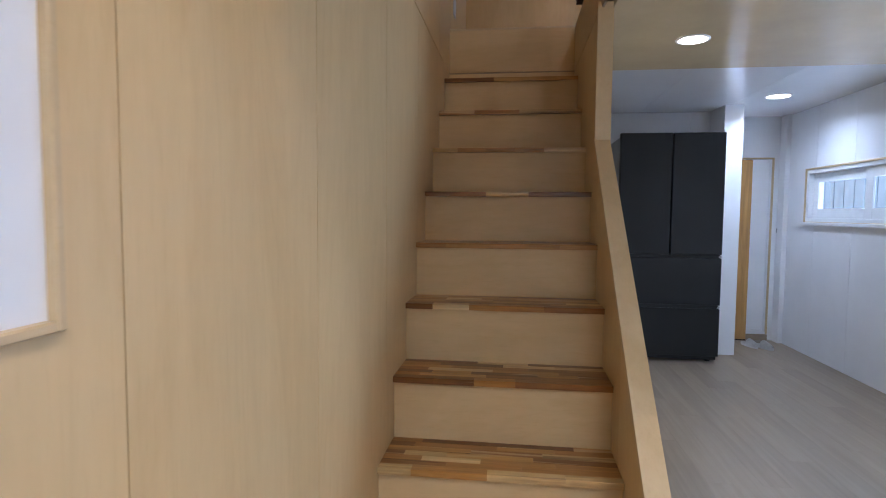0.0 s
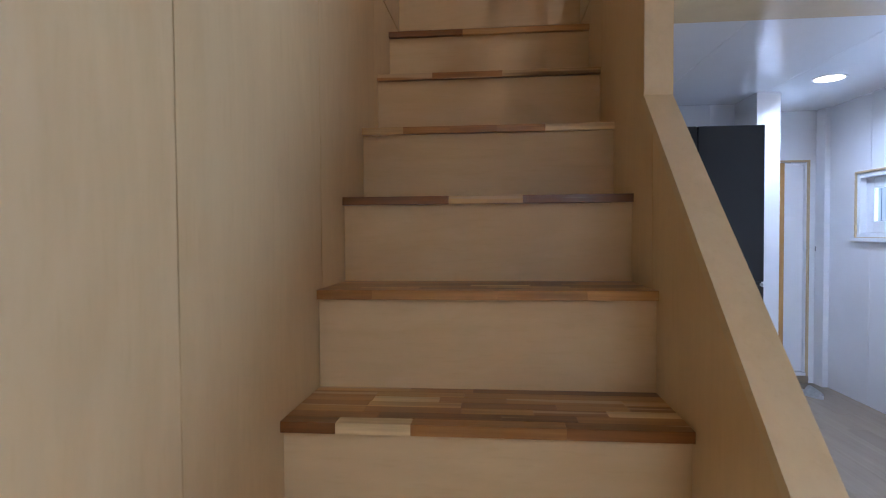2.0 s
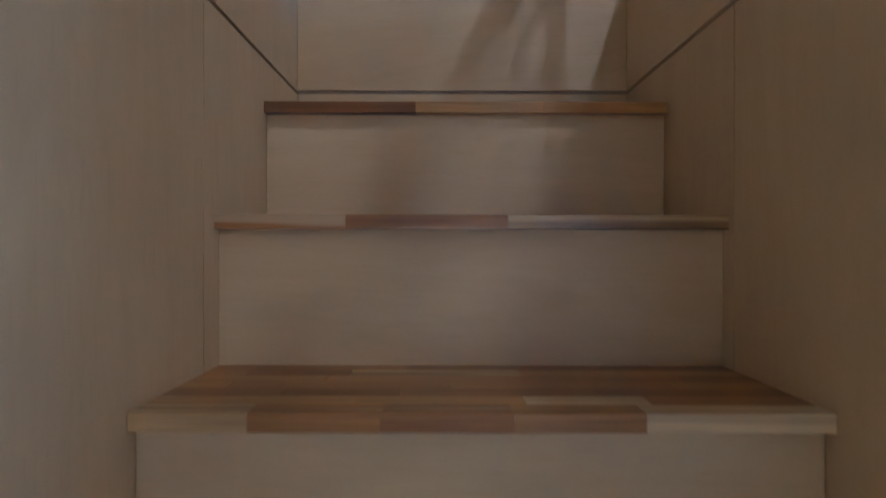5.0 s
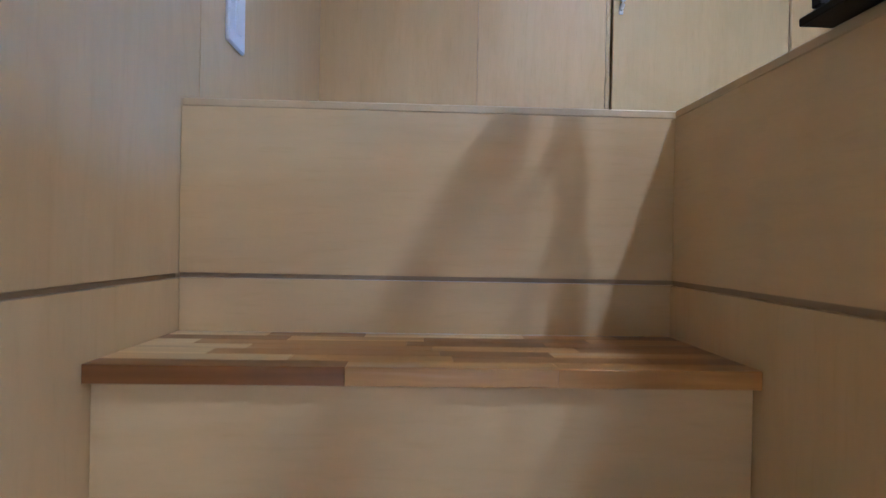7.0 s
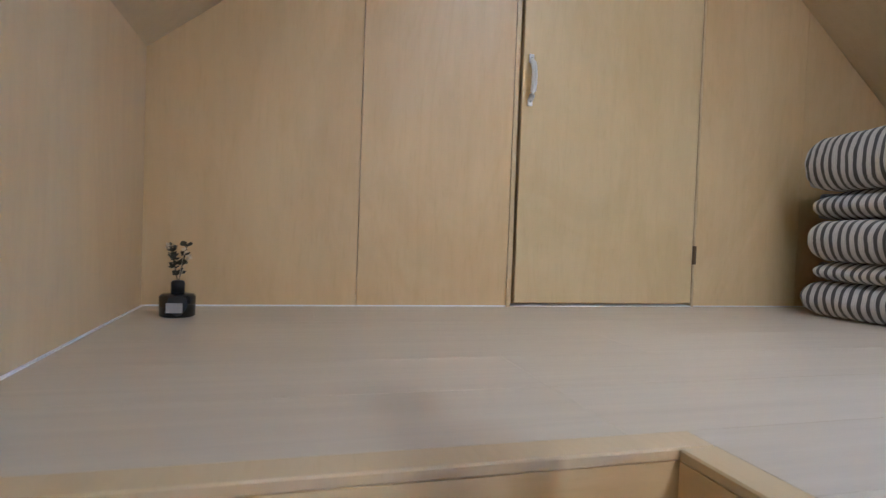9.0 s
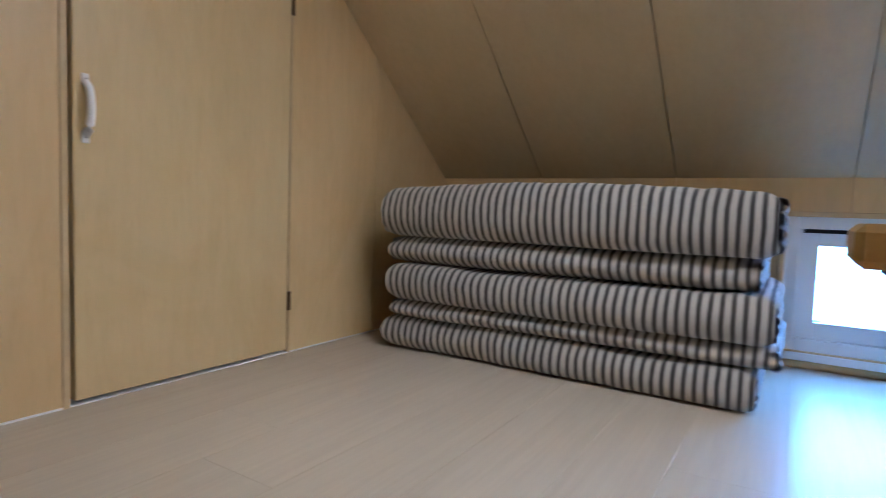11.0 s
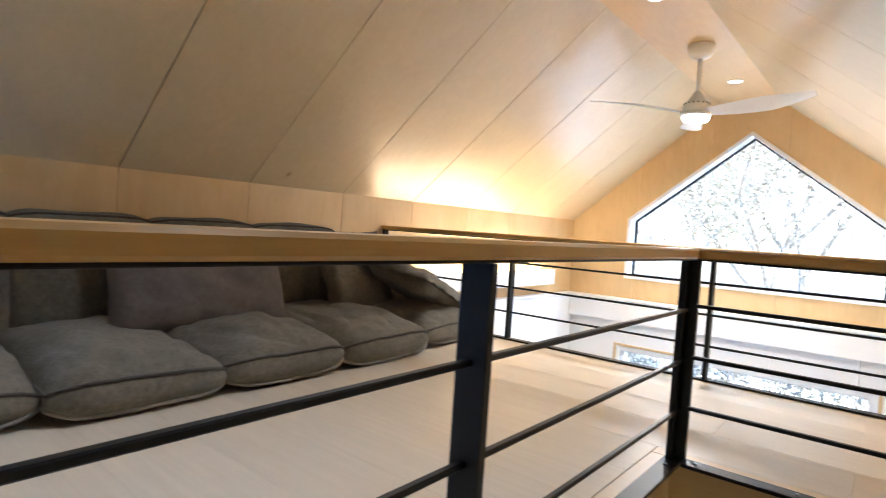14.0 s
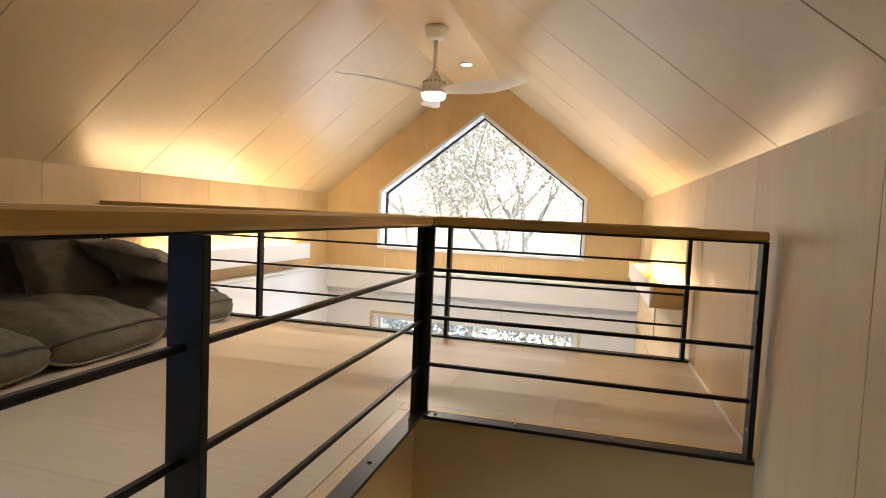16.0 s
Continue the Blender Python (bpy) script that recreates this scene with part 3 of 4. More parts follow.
# ---- windows and doors of the setting ----
def window(name, axis, at, depth, lo, hi, sashes, fr, sash, label, trim=0.0, sill=0.0, inward=-1):
    """A plastic window in a wall across axis; lo and hi in the wall's own two axes. inward: the sign of the way into the room."""
    w = thing(name, label, "window", kind="structure")

    def bx(nm, a, b, d0, d1, material, bevel=0.002, lab="", par=None):
        p, q = list(a), list(b)
        p.insert(axis, min(d0, d1))
        q.insert(axis, max(d0, d1))
        return boxpart(nm, p, q, material, par or w, bevel, lab)

    def ring(nm, a, b, t, d0, d1, material, lab=""):
        bx(nm, (a[0], a[1]), (a[0] + t, b[1]), d0, d1, material, 0.002, lab)
        bx(nm, (b[0] - t, a[1]), (b[0], b[1]), d0, d1, material, 0.002, lab)
        bx(nm, (a[0] + t, a[1]), (b[0] - t, a[1] + t), d0, d1, material, 0.002, lab)
        bx(nm, (a[0] + t, b[1] - t), (b[0] - t, b[1]), d0, d1, material, 0.002, lab)
    if trim:
        ring("trim_board", (lo[0] - trim, lo[1] - trim), (hi[0] + trim, hi[1] + trim), trim + 0.003, at + inward * 0.008, at - inward * 0.006, EDGE, "pale wood trim board")
    ring("window_frame", lo, hi, fr, at - inward * 0.003, at - inward * depth, PVC)
    if sill:
        bx("window_sill", (lo[0] - 0.03, lo[1] - 0.028), (hi[0] + 0.03, lo[1] - 0.002), at + inward * sill, at - inward * 0.02, PVC)
    n = sashes
    span = (hi[0] - lo[0] - 2 * fr) / n
    for i in range(n):
        a = (lo[0] + fr + i * span - (0.015 if i else 0), lo[1] + fr)
        b = (lo[0] + fr + (i + 1) * span + (0.015 if i < n - 1 else 0), hi[1] - fr)
        d0 = at - inward * (0.025 + 0.022 * (i % 2))
        ring("sash", a, b, sash, d0, d0 - inward * 0.02, PVC)
        g = bx("pane", (a[0] + sash, a[1] + sash), (b[0] - sash, b[1] - sash), d0 - inward * 0.008, d0 - inward * 0.012, GLASS, 0)
        g.visible_shadow = False
    return w, bx


window("window_1", 0, XR, 0.13, *WIN_K, 2, 0.035, 0.080, "white plastic sliding window over the kitchen wall", 0.012, 0.028)
window("window_2", 0, XR, 0.13, *DOOR_T, 2, 0.05, 0.07, "white plastic sliding terrace door")
window("window_3", 0, 0.0, 0.13, *WIN_W, 1, 0.062, 0.13, "white plastic window with pale wood trim", 0.008, 0, 1)
_, bx4 = window("window_4", 0, X1, 0.13, *WIN_E, 1, 0.042, 0.055, "white plastic awning window at the loft floor", 0.014, 0.012)
bx4("blind_rail", (0.955, 2.79), (1.70, 2.806), X1 + 0.02, X1 + 0.03, STEEL, 0.001, "dark seal line")
bx4("window_handle", (1.30, 2.475), (1.42, 2.487), X1 + 0.004, X1 + 0.018, CHROME, 0.003, "small chrome window handle")
bx4("window_handle", (1.33, 2.822), (1.40, 2.832), X1 + 0.004, X1 + 0.018, CHROME, 0.003)
window("window_5", 1, YG + 0.06, 0.16, (lowwin[0][0], lowwin[0][1]), (lowwin[1][0], lowwin[1][1]), 2, 0.04, 0.012, "wide low window in the gable wall", 0.016, 0, 1)

gwt = thing("window_6", "pointed gable window with white reveal and dark frame", "window", kind="structure")


def inset(pts, k):
    c = Vector((1.245, 2.95))
    res = []
    n = len(pts)
    for i in range(n):
        p0, p, p1 = Vector(pts[i - 1]), Vector(pts[i]), Vector(pts[(i + 1) % n])
        e0, e1 = (p - p0).normalized(), (p1 - p).normalized()
        n0, n1 = Vector((-e0.y, e0.x)), Vector((-e1.y, e1.x))
        res.append(tuple(p + (n0 + n1) * k / (1 + n0.dot(n1))))
    return res


def frame_strip(nm, outer, inner, y0, y1, material, lab=""):
    n = len(outer)
    for i in range(n):
        j = (i + 1) % n
        bm = bmesh.new()
        add_prism(bm, [outer[i], outer[j], inner[j], inner[i]], 1, y0, y1)
        part(nm, bm, material, gwt, lab)


frame_strip("trim_board", inset(gwin, -0.016), inset(gwin, 0.0), YG - 0.02, YG + 0.010, PVC, "pale reveal trim")
frame_strip("reveal", inset(gwin, 0.0), inset(gwin, 0.008), YG - 0.11, YG + 0.006, PVC)
frame_strip("window_frame", inset(gwin, 0.009), inset(gwin, 0.020), YG - 0.14, YG - 0.10, STEEL, "dark metal window frame")
bm = bmesh.new()
add_prism(bm, inset(gwin, 0.02), 1, YG - 0.124, YG - 0.118)
gp = part("pane", bm, GLASS, gwt)
gp.visible_shadow = False

# passage door
pd = thing("door_1", "white flush passage door in a pine-lined frame", "door", (2.76, 4.42, 0.085), kind="structure")
boxpart("door_leaf", (2.655, 4.462, 0.09), (2.885, 4.50, 1.765), WHITE, pd, 0.003)
boxpart("casing", (2.607, 4.405, 0.06), (2.622, 4.46, 1.80), EDGE, pd, 0.002, "thin wood casing")
boxpart("casing", (2.893, 4.405, 0.06), (2.905, 4.46, 1.80), EDGE, pd, 0.002)
boxpart("casing", (2.622, 4.405, 1.785), (2.893, 4.46, 1.80), EDGE, pd, 0.002)
boxpart("jamb", (2.622, 4.43, 0.06), (2.652, 4.52, 1.785), PVC, pd, 0.002)
boxpart("jamb", (2.888, 4.43, 0.06), (2.893, 4.52, 1.785), PVC, pd, 0.001)
boxpart("threshold", (2.607, 4.40, 0.0), (2.905, 4.52, 0.06), LAMINATE, pd, 0.002, "grey-brown raised threshold")
bd = thing("pine_door", "knotty pine sliding door standing open by the passage", "door", (2.57, 4.36, 0))
boxpart("leaf", (2.42, 4.37, 0.012), (2.694, 4.400, 1.775), PINE, bd, 0.003)
boxpart("bottom_guide", (2.42, 4.376, 0.0), (2.694, 4.392, 0.012), STEEL, bd)

# closet door in the loft
cd = thing("door_2", "pale birch closet door with a white bow handle", "door", (1.31, YD, LOFT), kind="structure")
boxpart("door_leaf", (1.010, YD - 0.004, LOFT + 0.012), (1.634, YD + 0.018, CD[2] - 0.02), DOOR_PLY, cd, 0.002)
boxpart("jamb", (0.985, YD - 0.006, LOFT), (0.999, YD + 0.05, CD[2]), EDGE, cd, 0.001)
boxpart("jamb", (1.641, YD + 0.001, LOFT), (1.648, YD + 0.05, CD[2]), EDGE, cd, 0.001)
boxpart("jamb", (0.999, YD - 0.006, CD[2] - 0.012), (1.641, YD + 0.05, CD[2]), EDGE, cd, 0.001)
boxpart("threshold", (0.999, YD - 0.002, LOFT - 0.01), (1.641, YD + 0.05, LOFT + 0.003), PVC, cd)
bm = bmesh.new()
hz0, hz1, hx = 2.946, 3.096, 1.035
add_tube(bm, [Vector((hx, YD - 0.010 - 0.024 * math.sin(math.pi * k / 12) ** 0.5, hz0 + 0.018 + (hz1 - hz0 - 0.036) * k / 12)) for k in range(13)], 0.0085, 10)
handle = part("door_handle", bm, PLASTIC, cd, "white enamelled bow handle", True)
for z in (hz0 + 0.011, hz1 - 0.011):
    boxpart("handle_plate", (hx - 0.008, YD - 0.010, z - 0.013), (hx + 0.008, YD - 0.0045, z + 0.013), PLASTIC, handle, 0.002)
    bm = bmesh.new()
    add_cyl(bm, (hx, YD - 0.0115, z), (hx, YD - 0.009, z), 0.003, n=8)
    part("screw", bm, SCREW, handle)
for z in (2.485, 3.41):
    bm = bmesh.new()
    add_cyl(bm, (1.6375, YD - 0.007, z), (1.6375, YD - 0.007, z + 0.06), 0.0055, n=10)
    add_box(bm, (1.634, YD - 0.0055, z), (1.648, YD - 0.0045, z + 0.06))
    part("hinge", bm, HINGE, cd, "small bronze-brown hinge")

# switches
def switch(at, axis, w, h, label, rocker):
    s = thing("light_switch", label, "switch", at)
    x, y, z = at
    if axis == 0:
        boxpart("plate", (x, y - w / 2, z - h / 2), (x + 0.009, y + w / 2, z + h / 2), PLASTIC, s, 0.003)
        boxpart("rocker", (x + 0.009, y - rocker[0], z + rocker[1]), (x + 0.0125, y + rocker[0], z + rocker[2]), PLASTIC, s, 0.001)
        boxpart("bezel", (x + 0.009, y - rocker[0] - 0.002, z + rocker[1] - 0.003), (x + 0.0095, y + rocker[0] + 0.002, z + rocker[2] + 0.002), WHITE, s)
    else:
        boxpart("plate", (x - w / 2, y - 0.009, z - h / 2), (x + w / 2, y, z + h / 2), PLASTIC, s, 0.003)
        boxpart("rocker", (x - rocker[0], y - 0.0125, z + rocker[1]), (x + rocker[0], y - 0.009, z + rocker[2]), FRIDGE_SIDE, s, 0.001)


switch((0.0, 2.231, 2.556), 0, 0.088, 0.122, "white one-rocker light switch on plywood", (0.014, -0.035, 0.035))
switch((2.955, 4.42, 1.09), 1, 0.05, 0.06, "small white light switch beside the passage door", (0.008, -0.02, 0.02))

# ---- stair ----
stair = thing("staircase", "steep stair with acacia treads and birch plywood risers", "stairs", (W / 2, 0, 0))
rng = random.Random(4)
STAVES = {}


def stave_mesh(l, w, h):
    key = (round(l, 3), round(w, 4), round(h, 4))
    if key not in STAVES:
        bm = bmesh.new()
        add_box(bm, (0, 0, 0), (l, w, h), 0.0006)
        STAVES[key] = mesh("stave", bm, ACACIA)
    return STAVES[key]


for k in range(9):
    z, y0 = (k + 1) * RISE, k * RUN
    wk = W - 0.001
    y1 = y0 + RUN + (0.022 if k < 8 else WY1 - 9 * RUN - 0.001)
    boxpart("riser", (0.001, y0 + 0.018, z - RISE), (wk, y0 + 0.030, z - 0.021), PLY_X, stair)
    tread = boxpart("tread", (0.001, y0 + 0.002, z - 0.0205), (wk, y1, z - 0.006), ACACIA, stair, 0, "acacia butcher-block tread")
    n = 7
    sw = (y1 - y0) / n
    for r in range(n):
        x = 0.001
        first = True
        while x < wk - 0.002:
            l = rng.choice((0.14, 0.19, 0.235, 0.28)) * (rng.choice((0.45, 0.75, 1.0)) if first else 1)
            first = False
            if wk - (x + l) < 0.07:
                l = wk - x
            h = 0.021 if r == 0 else 0.0058
            st = new("stave", stave_mesh(l, sw, h))
            st.parent = tread
            st.location = (x, y0 + r * sw if r else y0, z - h)
            x += l
boxpart("riser", (0.001, WY1 + 0.002, 9 * RISE), (W + 0.01, WY1 + 0.012, 2.077), PLY_X, stair)

# ---- railings ----
CAP0, CAP1 = 2.800, 2.821
BARS = (2.695, 2.582, 2.470)


def bolt(parent, c, axis, r=0.005):
    bm = bmesh.new()
    d = [0, 0, 0]
    d[axis] = 0.0035
    add_cyl(bm, c, Vector(c) + Vector(d), r, r * 0.7, n=8)
    part("bolt", bm, SCREW, parent, "", True)


rail = thing("stair_railing", "black steel railing with a wooden handrail around the stair well", "railing", (W, 1.0, LOFT))
RX = 0.716
boxpart("base_plate", (RX, WY0 + 0.0, LOFT + 0.001), (RX + 0.04, 1.686, LOFT + 0.009), STEEL, rail, 0.001)
boxpart("base_plate", (0.012, WY0 + 0.001, LOFT + 0.001), (RX - 0.001, WY0 + 0.041, LOFT + 0.009), STEEL, rail, 0.001)
boxpart("top_plate", (RX + 0.004, WY0, CAP0 - 0.004), (RX + 0.036, 1.686, CAP0), STEEL, rail, 0.001)
boxpart("top_plate", (0.016, WY0, CAP0 - 0.004), (RX - 0.001, WY0 + 0.04, CAP0), STEEL, rail, 0.001)
for y in (0.854, 1.653):
    boxpart("post", (RX - 0.003, y, LOFT + 0.009), (RX + 0.038, y + 0.012, CAP0 - 0.004), STEEL, rail, 0.001)
boxpart("post", (RX - 0.002, WY0 + 0.002, LOFT + 0.009), (RX + 0.04, WY0 + 0.014, CAP0 - 0.004), STEEL, rail, 0.001)
boxpart("post", (RX + 0.020, WY0 + 0.014, LOFT + 0.009), (RX + 0.032, WY0 + 0.040, CAP0 - 0.004), STEEL, rail, 0.001)
boxpart("post", (0.016, WY0 + 0.002, LOFT + 0.009), (0.027, WY0 + 0.038, CAP0 - 0.004), STEEL, rail, 0.001)
for z in BARS:
    boxpart("bar", (RX + 0.015, WY0 + 0.014, z - 0.013), (RX + 0.025, 1.655, z - 0.005), STEEL, rail, 0.0015)
    boxpart("bar", (0.025, WY0 + 0.014, z - 0.002), (RX + 0.0, WY0 + 0.026, z + 0.006), STEEL, rail, 0.0015)
    bolt(rail, (0.027, WY0 + 0.03, z - 0.055), 0)
for y in (0.12, 0.36, 0.62, 1.1, 1.4):
    bolt(rail, (RX + 0.02, y, LOFT + 0.009), 2)
for x in (0.07, 0.29, 0.50, 0.69):
    bolt(rail, (x, WY0 + 0.022, LOFT + 0.009), 2)
boxpart("handrail", (RX - 0.006, WY0 + 0.041, CAP0), (RX + 0.046, 1.70, CAP1), RAILWOOD, rail, 0.004, "oiled wooden handrail")
RAILX = timber("oiled_rail_wood_across", 0, [(0, (0.57, 0.345, 0.10)), (1, (0.63, 0.395, 0.125))], 70, 0.35, 0.5)
boxpart("handrail", (0.017, WY0 - 0.008, CAP0), (RX + 0.046, WY0 + 0.0405, CAP1), RAILX, rail, 0.004, "oiled wooden handrail")

far = thing("loft_railing", "black steel railing with a wooden handrail along the open loft edge", "railing", (X1 / 2, -0.78, LOFT))
FY = -0.79
boxpart("base_plate", (0.004, FY - 0.018, LOFT + 0.001), (X1 - 0.004, FY + 0.018, LOFT + 0.008), STEEL, far, 0.001)
boxpart("top_plate", (0.03, FY - 0.018, CAP0 - 0.004), (X1 - 0.004, FY + 0.018, CAP0), STEEL, far, 0.001)
for x in (0.024, 0.888, 1.724, X1 - 0.018):
    boxpart("post", (x - 0.007, FY - 0.017, LOFT + 0.008), (x + 0.007, FY + 0.017, CAP0 - 0.004), STEEL, far, 0.001)
for z in BARS:
    boxpart("bar", (0.024, FY - 0.005, z - 0.004), (X1 - 0.01, FY + 0.005, z + 0.004), STEEL, far, 0.0015)
boxpart("handrail", (0.004, FY - 0.025, CAP0), (X1 - 0.003, FY + 0.025, CAP1), RAILX, far, 0.004, "oiled wooden handrail")
for x in (0.15, 0.5, 1.2, 1.5, 2.1):
    bolt(far, (x, FY + 0.01, LOFT + 0.008), 2)

# ---- ground floor things ----
fr = thing("refrigerator", "charcoal four-door refrigerator standing against a white wall", "refrigerator", (1.69, 3.75, 0))
FX0, FX1, FXM, FY0 = 1.278, 2.112, 1.697, 3.425
boxpart("body", (FX0 + 0.004, FY0 + 0.06, 0.03), (FX1 - 0.004, 4.09, 1.888), FRIDGE_SIDE, fr, 0.006, "grey cabinet body")
for a, b, z0, z1 in ((FX0, FXM - 0.004, 0.908, 1.912), (FXM + 0.004, FX1, 0.908, 1.912)):
    boxpart("door", (a, FY0, z0), (b, FY0 + 0.055, z1), FRIDGE, fr, 0.004)
for z0, z1 in ((0.485, 0.878), (0.055, 0.455)):
    dr = boxpart("drawer", (FX0, FY0, z0), (FX1, FY0 + 0.055, z1), FRIDGE, fr, 0.004)
    boxpart("grip", (FX0 + 0.01, FY0 + 0.012, z1), (FX1 - 0.01, FY0 + 0.05, z1 + 0.028), BLACK, dr, 0, "dark recessed grip")
    boxpart("bracket", (FX1 - 0.02, FY0 + 0.004, z1 + 0.004), (FX1 - 0.002, FY0 + 0.03, z1 + 0.020), FRIDGE_SIDE, dr)
boxpart("kickplate", (FX0 + 0.01, FY0 + 0.03, 0.02), (FX1 - 0.01, FY0 + 0.06, 0.06), BLACK, fr)
for x in (FX0 + 0.06, FX1 - 0.06):
    bm = bmesh.new()
    add_cyl(bm, (x, FY0 + 0.09, 0), (x, FY0 + 0.09, 0.032), 0.025)
    part("foot", bm, BLACK, fr)
    bm = bmesh.new()
    add_cyl(bm, (x, 4.0, 0), (x, 4.0, 0.032), 0.025)
    part("foot", bm, BLACK, fr)


def downlight(c, r, label):
    d = thing("downlight", label, "lamp", c, "recessed downlights")
    bm = bmesh.new()
    add_lathe(bm, (c[0], c[1], c[2] - 0.004), [(r + 0.012, 0.0045), (r + 0.010, 0.0), (r, 0.001), (r - 0.002, 0.004)])
    part("ring", bm, PLASTIC, d, "", True)
    bm = bmesh.new()
    add_lathe(bm, (c[0], c[1], c[2] - 0.006), [(r - 0.003, 0.0015), (r * 0.6, 0.0), (r * 0.3, -0.0005)])
    part("diffuser", bm, LAMP, d, "lit white diffuser", True)


def disc(name, c, r, watts, color, spread=150, tilt=0):
    la = bpy.data.lights.new(name, "AREA")
    la.shape, la.size, la.energy, la.color, la.spread = "DISK", 2 * r, watts, color, radians(spread)
    ob = new(name, la)
    ob.matrix_world = look(c, (c[0], c[1] + 0.0001 + math.tan(radians(tilt)), c[2] - 1))


for c, r in (((1.268, 1.52, SOFFIT), 0.07), ((2.485, 3.41, CEIL), 0.085)):
    downlight(c, r, "round white recessed downlight, switched on")
    disc("downlight_lamp", (c[0], c[1], c[2] - 0.012), r * 0.8, 4.2, (0.66, 0.82, 1.0))

sl = thing("slippers", "pair of white slippers lying on the passage floor", "slippers", (2.70, 4.15, 0))
for i, (x, y, a) in enumerate(((2.640, 4.135, 10), (2.742, 4.075, 14))):
    m = pose(x, y, 0, 0, 0, a)
    bm = bmesh.new()
    outline = [(0.042 * math.cos(t) * (1 + 0.12 * math.sin(t)), 0.125 * math.sin(t)) for t in [k * math.tau / 20 for k in range(20)]]
    add_prism(bm, outline, 2, 0.0, 0.018)
    bmesh.ops.transform(bm, matrix=m, verts=bm.verts[:])
    sole = part("sole", bm, SLIPPER, sl)
    bm = bmesh.new()
    g = []
    for r in range(7):
        v = r / 6
        yy = -0.115 + 0.12 * v
        half = 0.043 * math.sqrt(max(0.02, 1 - (yy / 0.125) ** 2))
        g.append([bm.verts.new(m @ Vector((half * math.cos(s * math.pi / 8), yy, 0.014 + 0.060 * (0.5 + 0.5 * v) * math.sin(s * math.pi / 8)))) for s in range(9)])
    for p, q in zip(g, g[1:]):
        for s in range(8):
            bm.faces.new((p[s], p[s + 1], q[s + 1], q[s]))
    bmesh.ops.solidify(bm, geom=bm.faces[:], thickness=0.005)
    part("upper", bm, SLIPPER, sole, "", True)

# ---- loft things ----
def fbm(p, s, k=3):
    return sum(noise.noise(Vector(p) * s * 2 ** i) / 2 ** i for i in range(k))


def folded_quilt(x0, x1, y0, y1, z0, z1, seed, label, flare=0.0, crown=0.0):
    """A quilt folded lengthwise: a rounded fold to the front, soft sag, layered ends."""
    q = thing("folded_quilt", label, "quilt", ((x0 + x1) / 2, (y0 + y1) / 2, z0), "stack of folded quilts")
    h, n, ny = z1 - z0, 18, 130
    nose = h * (1.1 if h < 0.095 else 0.42)
    prof = []
    for k in range(n):            # front fold and faces, going round
        a = math.pi / 2 + math.pi * k / (n - 1)
        prof.append((x0 + nose + nose * math.cos(a), z0 + h / 2 + h / 2 * math.sin(a)))
    prof += [(x0 + (x1 - x0) * f, z0) for f in (0.45, 0.7, 0.92)]
    for k in range(8):
        a = -math.pi / 2 + math.pi * k / 7
        prof.append((x1 - h * 0.2 + h * 0.2 * math.cos(a), z0 + h / 2 + h / 2 * math.sin(a)))
    prof += [(x0 + (x1 - x0) * f, z1) for f in (0.92, 0.7, 0.45)]
    bm = bmesh.new()
    rings = []
    cz = z0 + h / 2
    for j in range(ny + 1):
        v = j / ny
        y = y0 + (y1 - y0) * v
        e = min(v, 1 - v)
        sq = 1 - 0.22 * math.exp(-(e / 0.012) ** 1.2)
        ring = []
        for x, z in prof:
            top = (z - z0) / h
            dx = 0.014 * fbm((y, z * 3, seed), 2.2) + 0.012 * (flare * (1 - v) ** 3) + 0.010 * math.sin(y * 3.1 + seed)
            dx += 0.0045 * noise.noise(Vector((y * 24, z * 9, seed))) + 0.003 * noise.noise(Vector((y * 50, z * 30, seed)))
            dz = (0.010 * fbm((x * 2, y, seed + 9), 2.6) + 0.004 * noise.noise(Vector((x * 12, y * 26, seed)))) * top + crown * top * math.sin(math.pi * v) ** 0.7
            ring.append(bm.verts.new((x + dx * (1.0 if x < x0 + 0.2 else 0.3), y + 0.006 * fbm((x, z, seed), 6), max(z0 - 0.001, cz + (z - cz) * sq + dz))))
        rings.append(ring)
    m = len(prof)
    for a, b in zip(rings, rings[1:]):
        for k in range(m):
            bm.faces.new((a[k], a[(k + 1) % m], b[(k + 1) % m], b[k]))
    ends = [[v.co.copy() for v in rings[k]] for k in (0, -1)]
    part("cover", bm, STRIPES, q, "", True)
    for line in ends:
        bm = bmesh.new()
        bm.faces.new([bm.verts.new(p) for p in line])
        part("end_fold", bm, LINING, q, "pale lining closing the folded end")
    layers = 4 if h > 0.09 else 2
    for side, y in ((-1, y0), (1, y1)):
        for i in range(layers):
            bm = bmesh.new()
            za = z0 + h * (0.10 + 0.80 * i / layers)
            hb = 0.80 * h / layers
            pts = [Vector((x0 + h * 0.3 + (x1 - x0 - h * 0.5) * s / 14, y - side * 0.004 + 0.006 * fbm((s * 0.7, i, seed), 1.3), za + hb / 2 + 0.004 * math.sin(s + i + seed))) for s in range(15)]
            add_tube(bm, pts, hb * 0.56, 8)
            part("lining_fold", bm, LINING, q, "pale lining seen at the folded end", True)
    return q


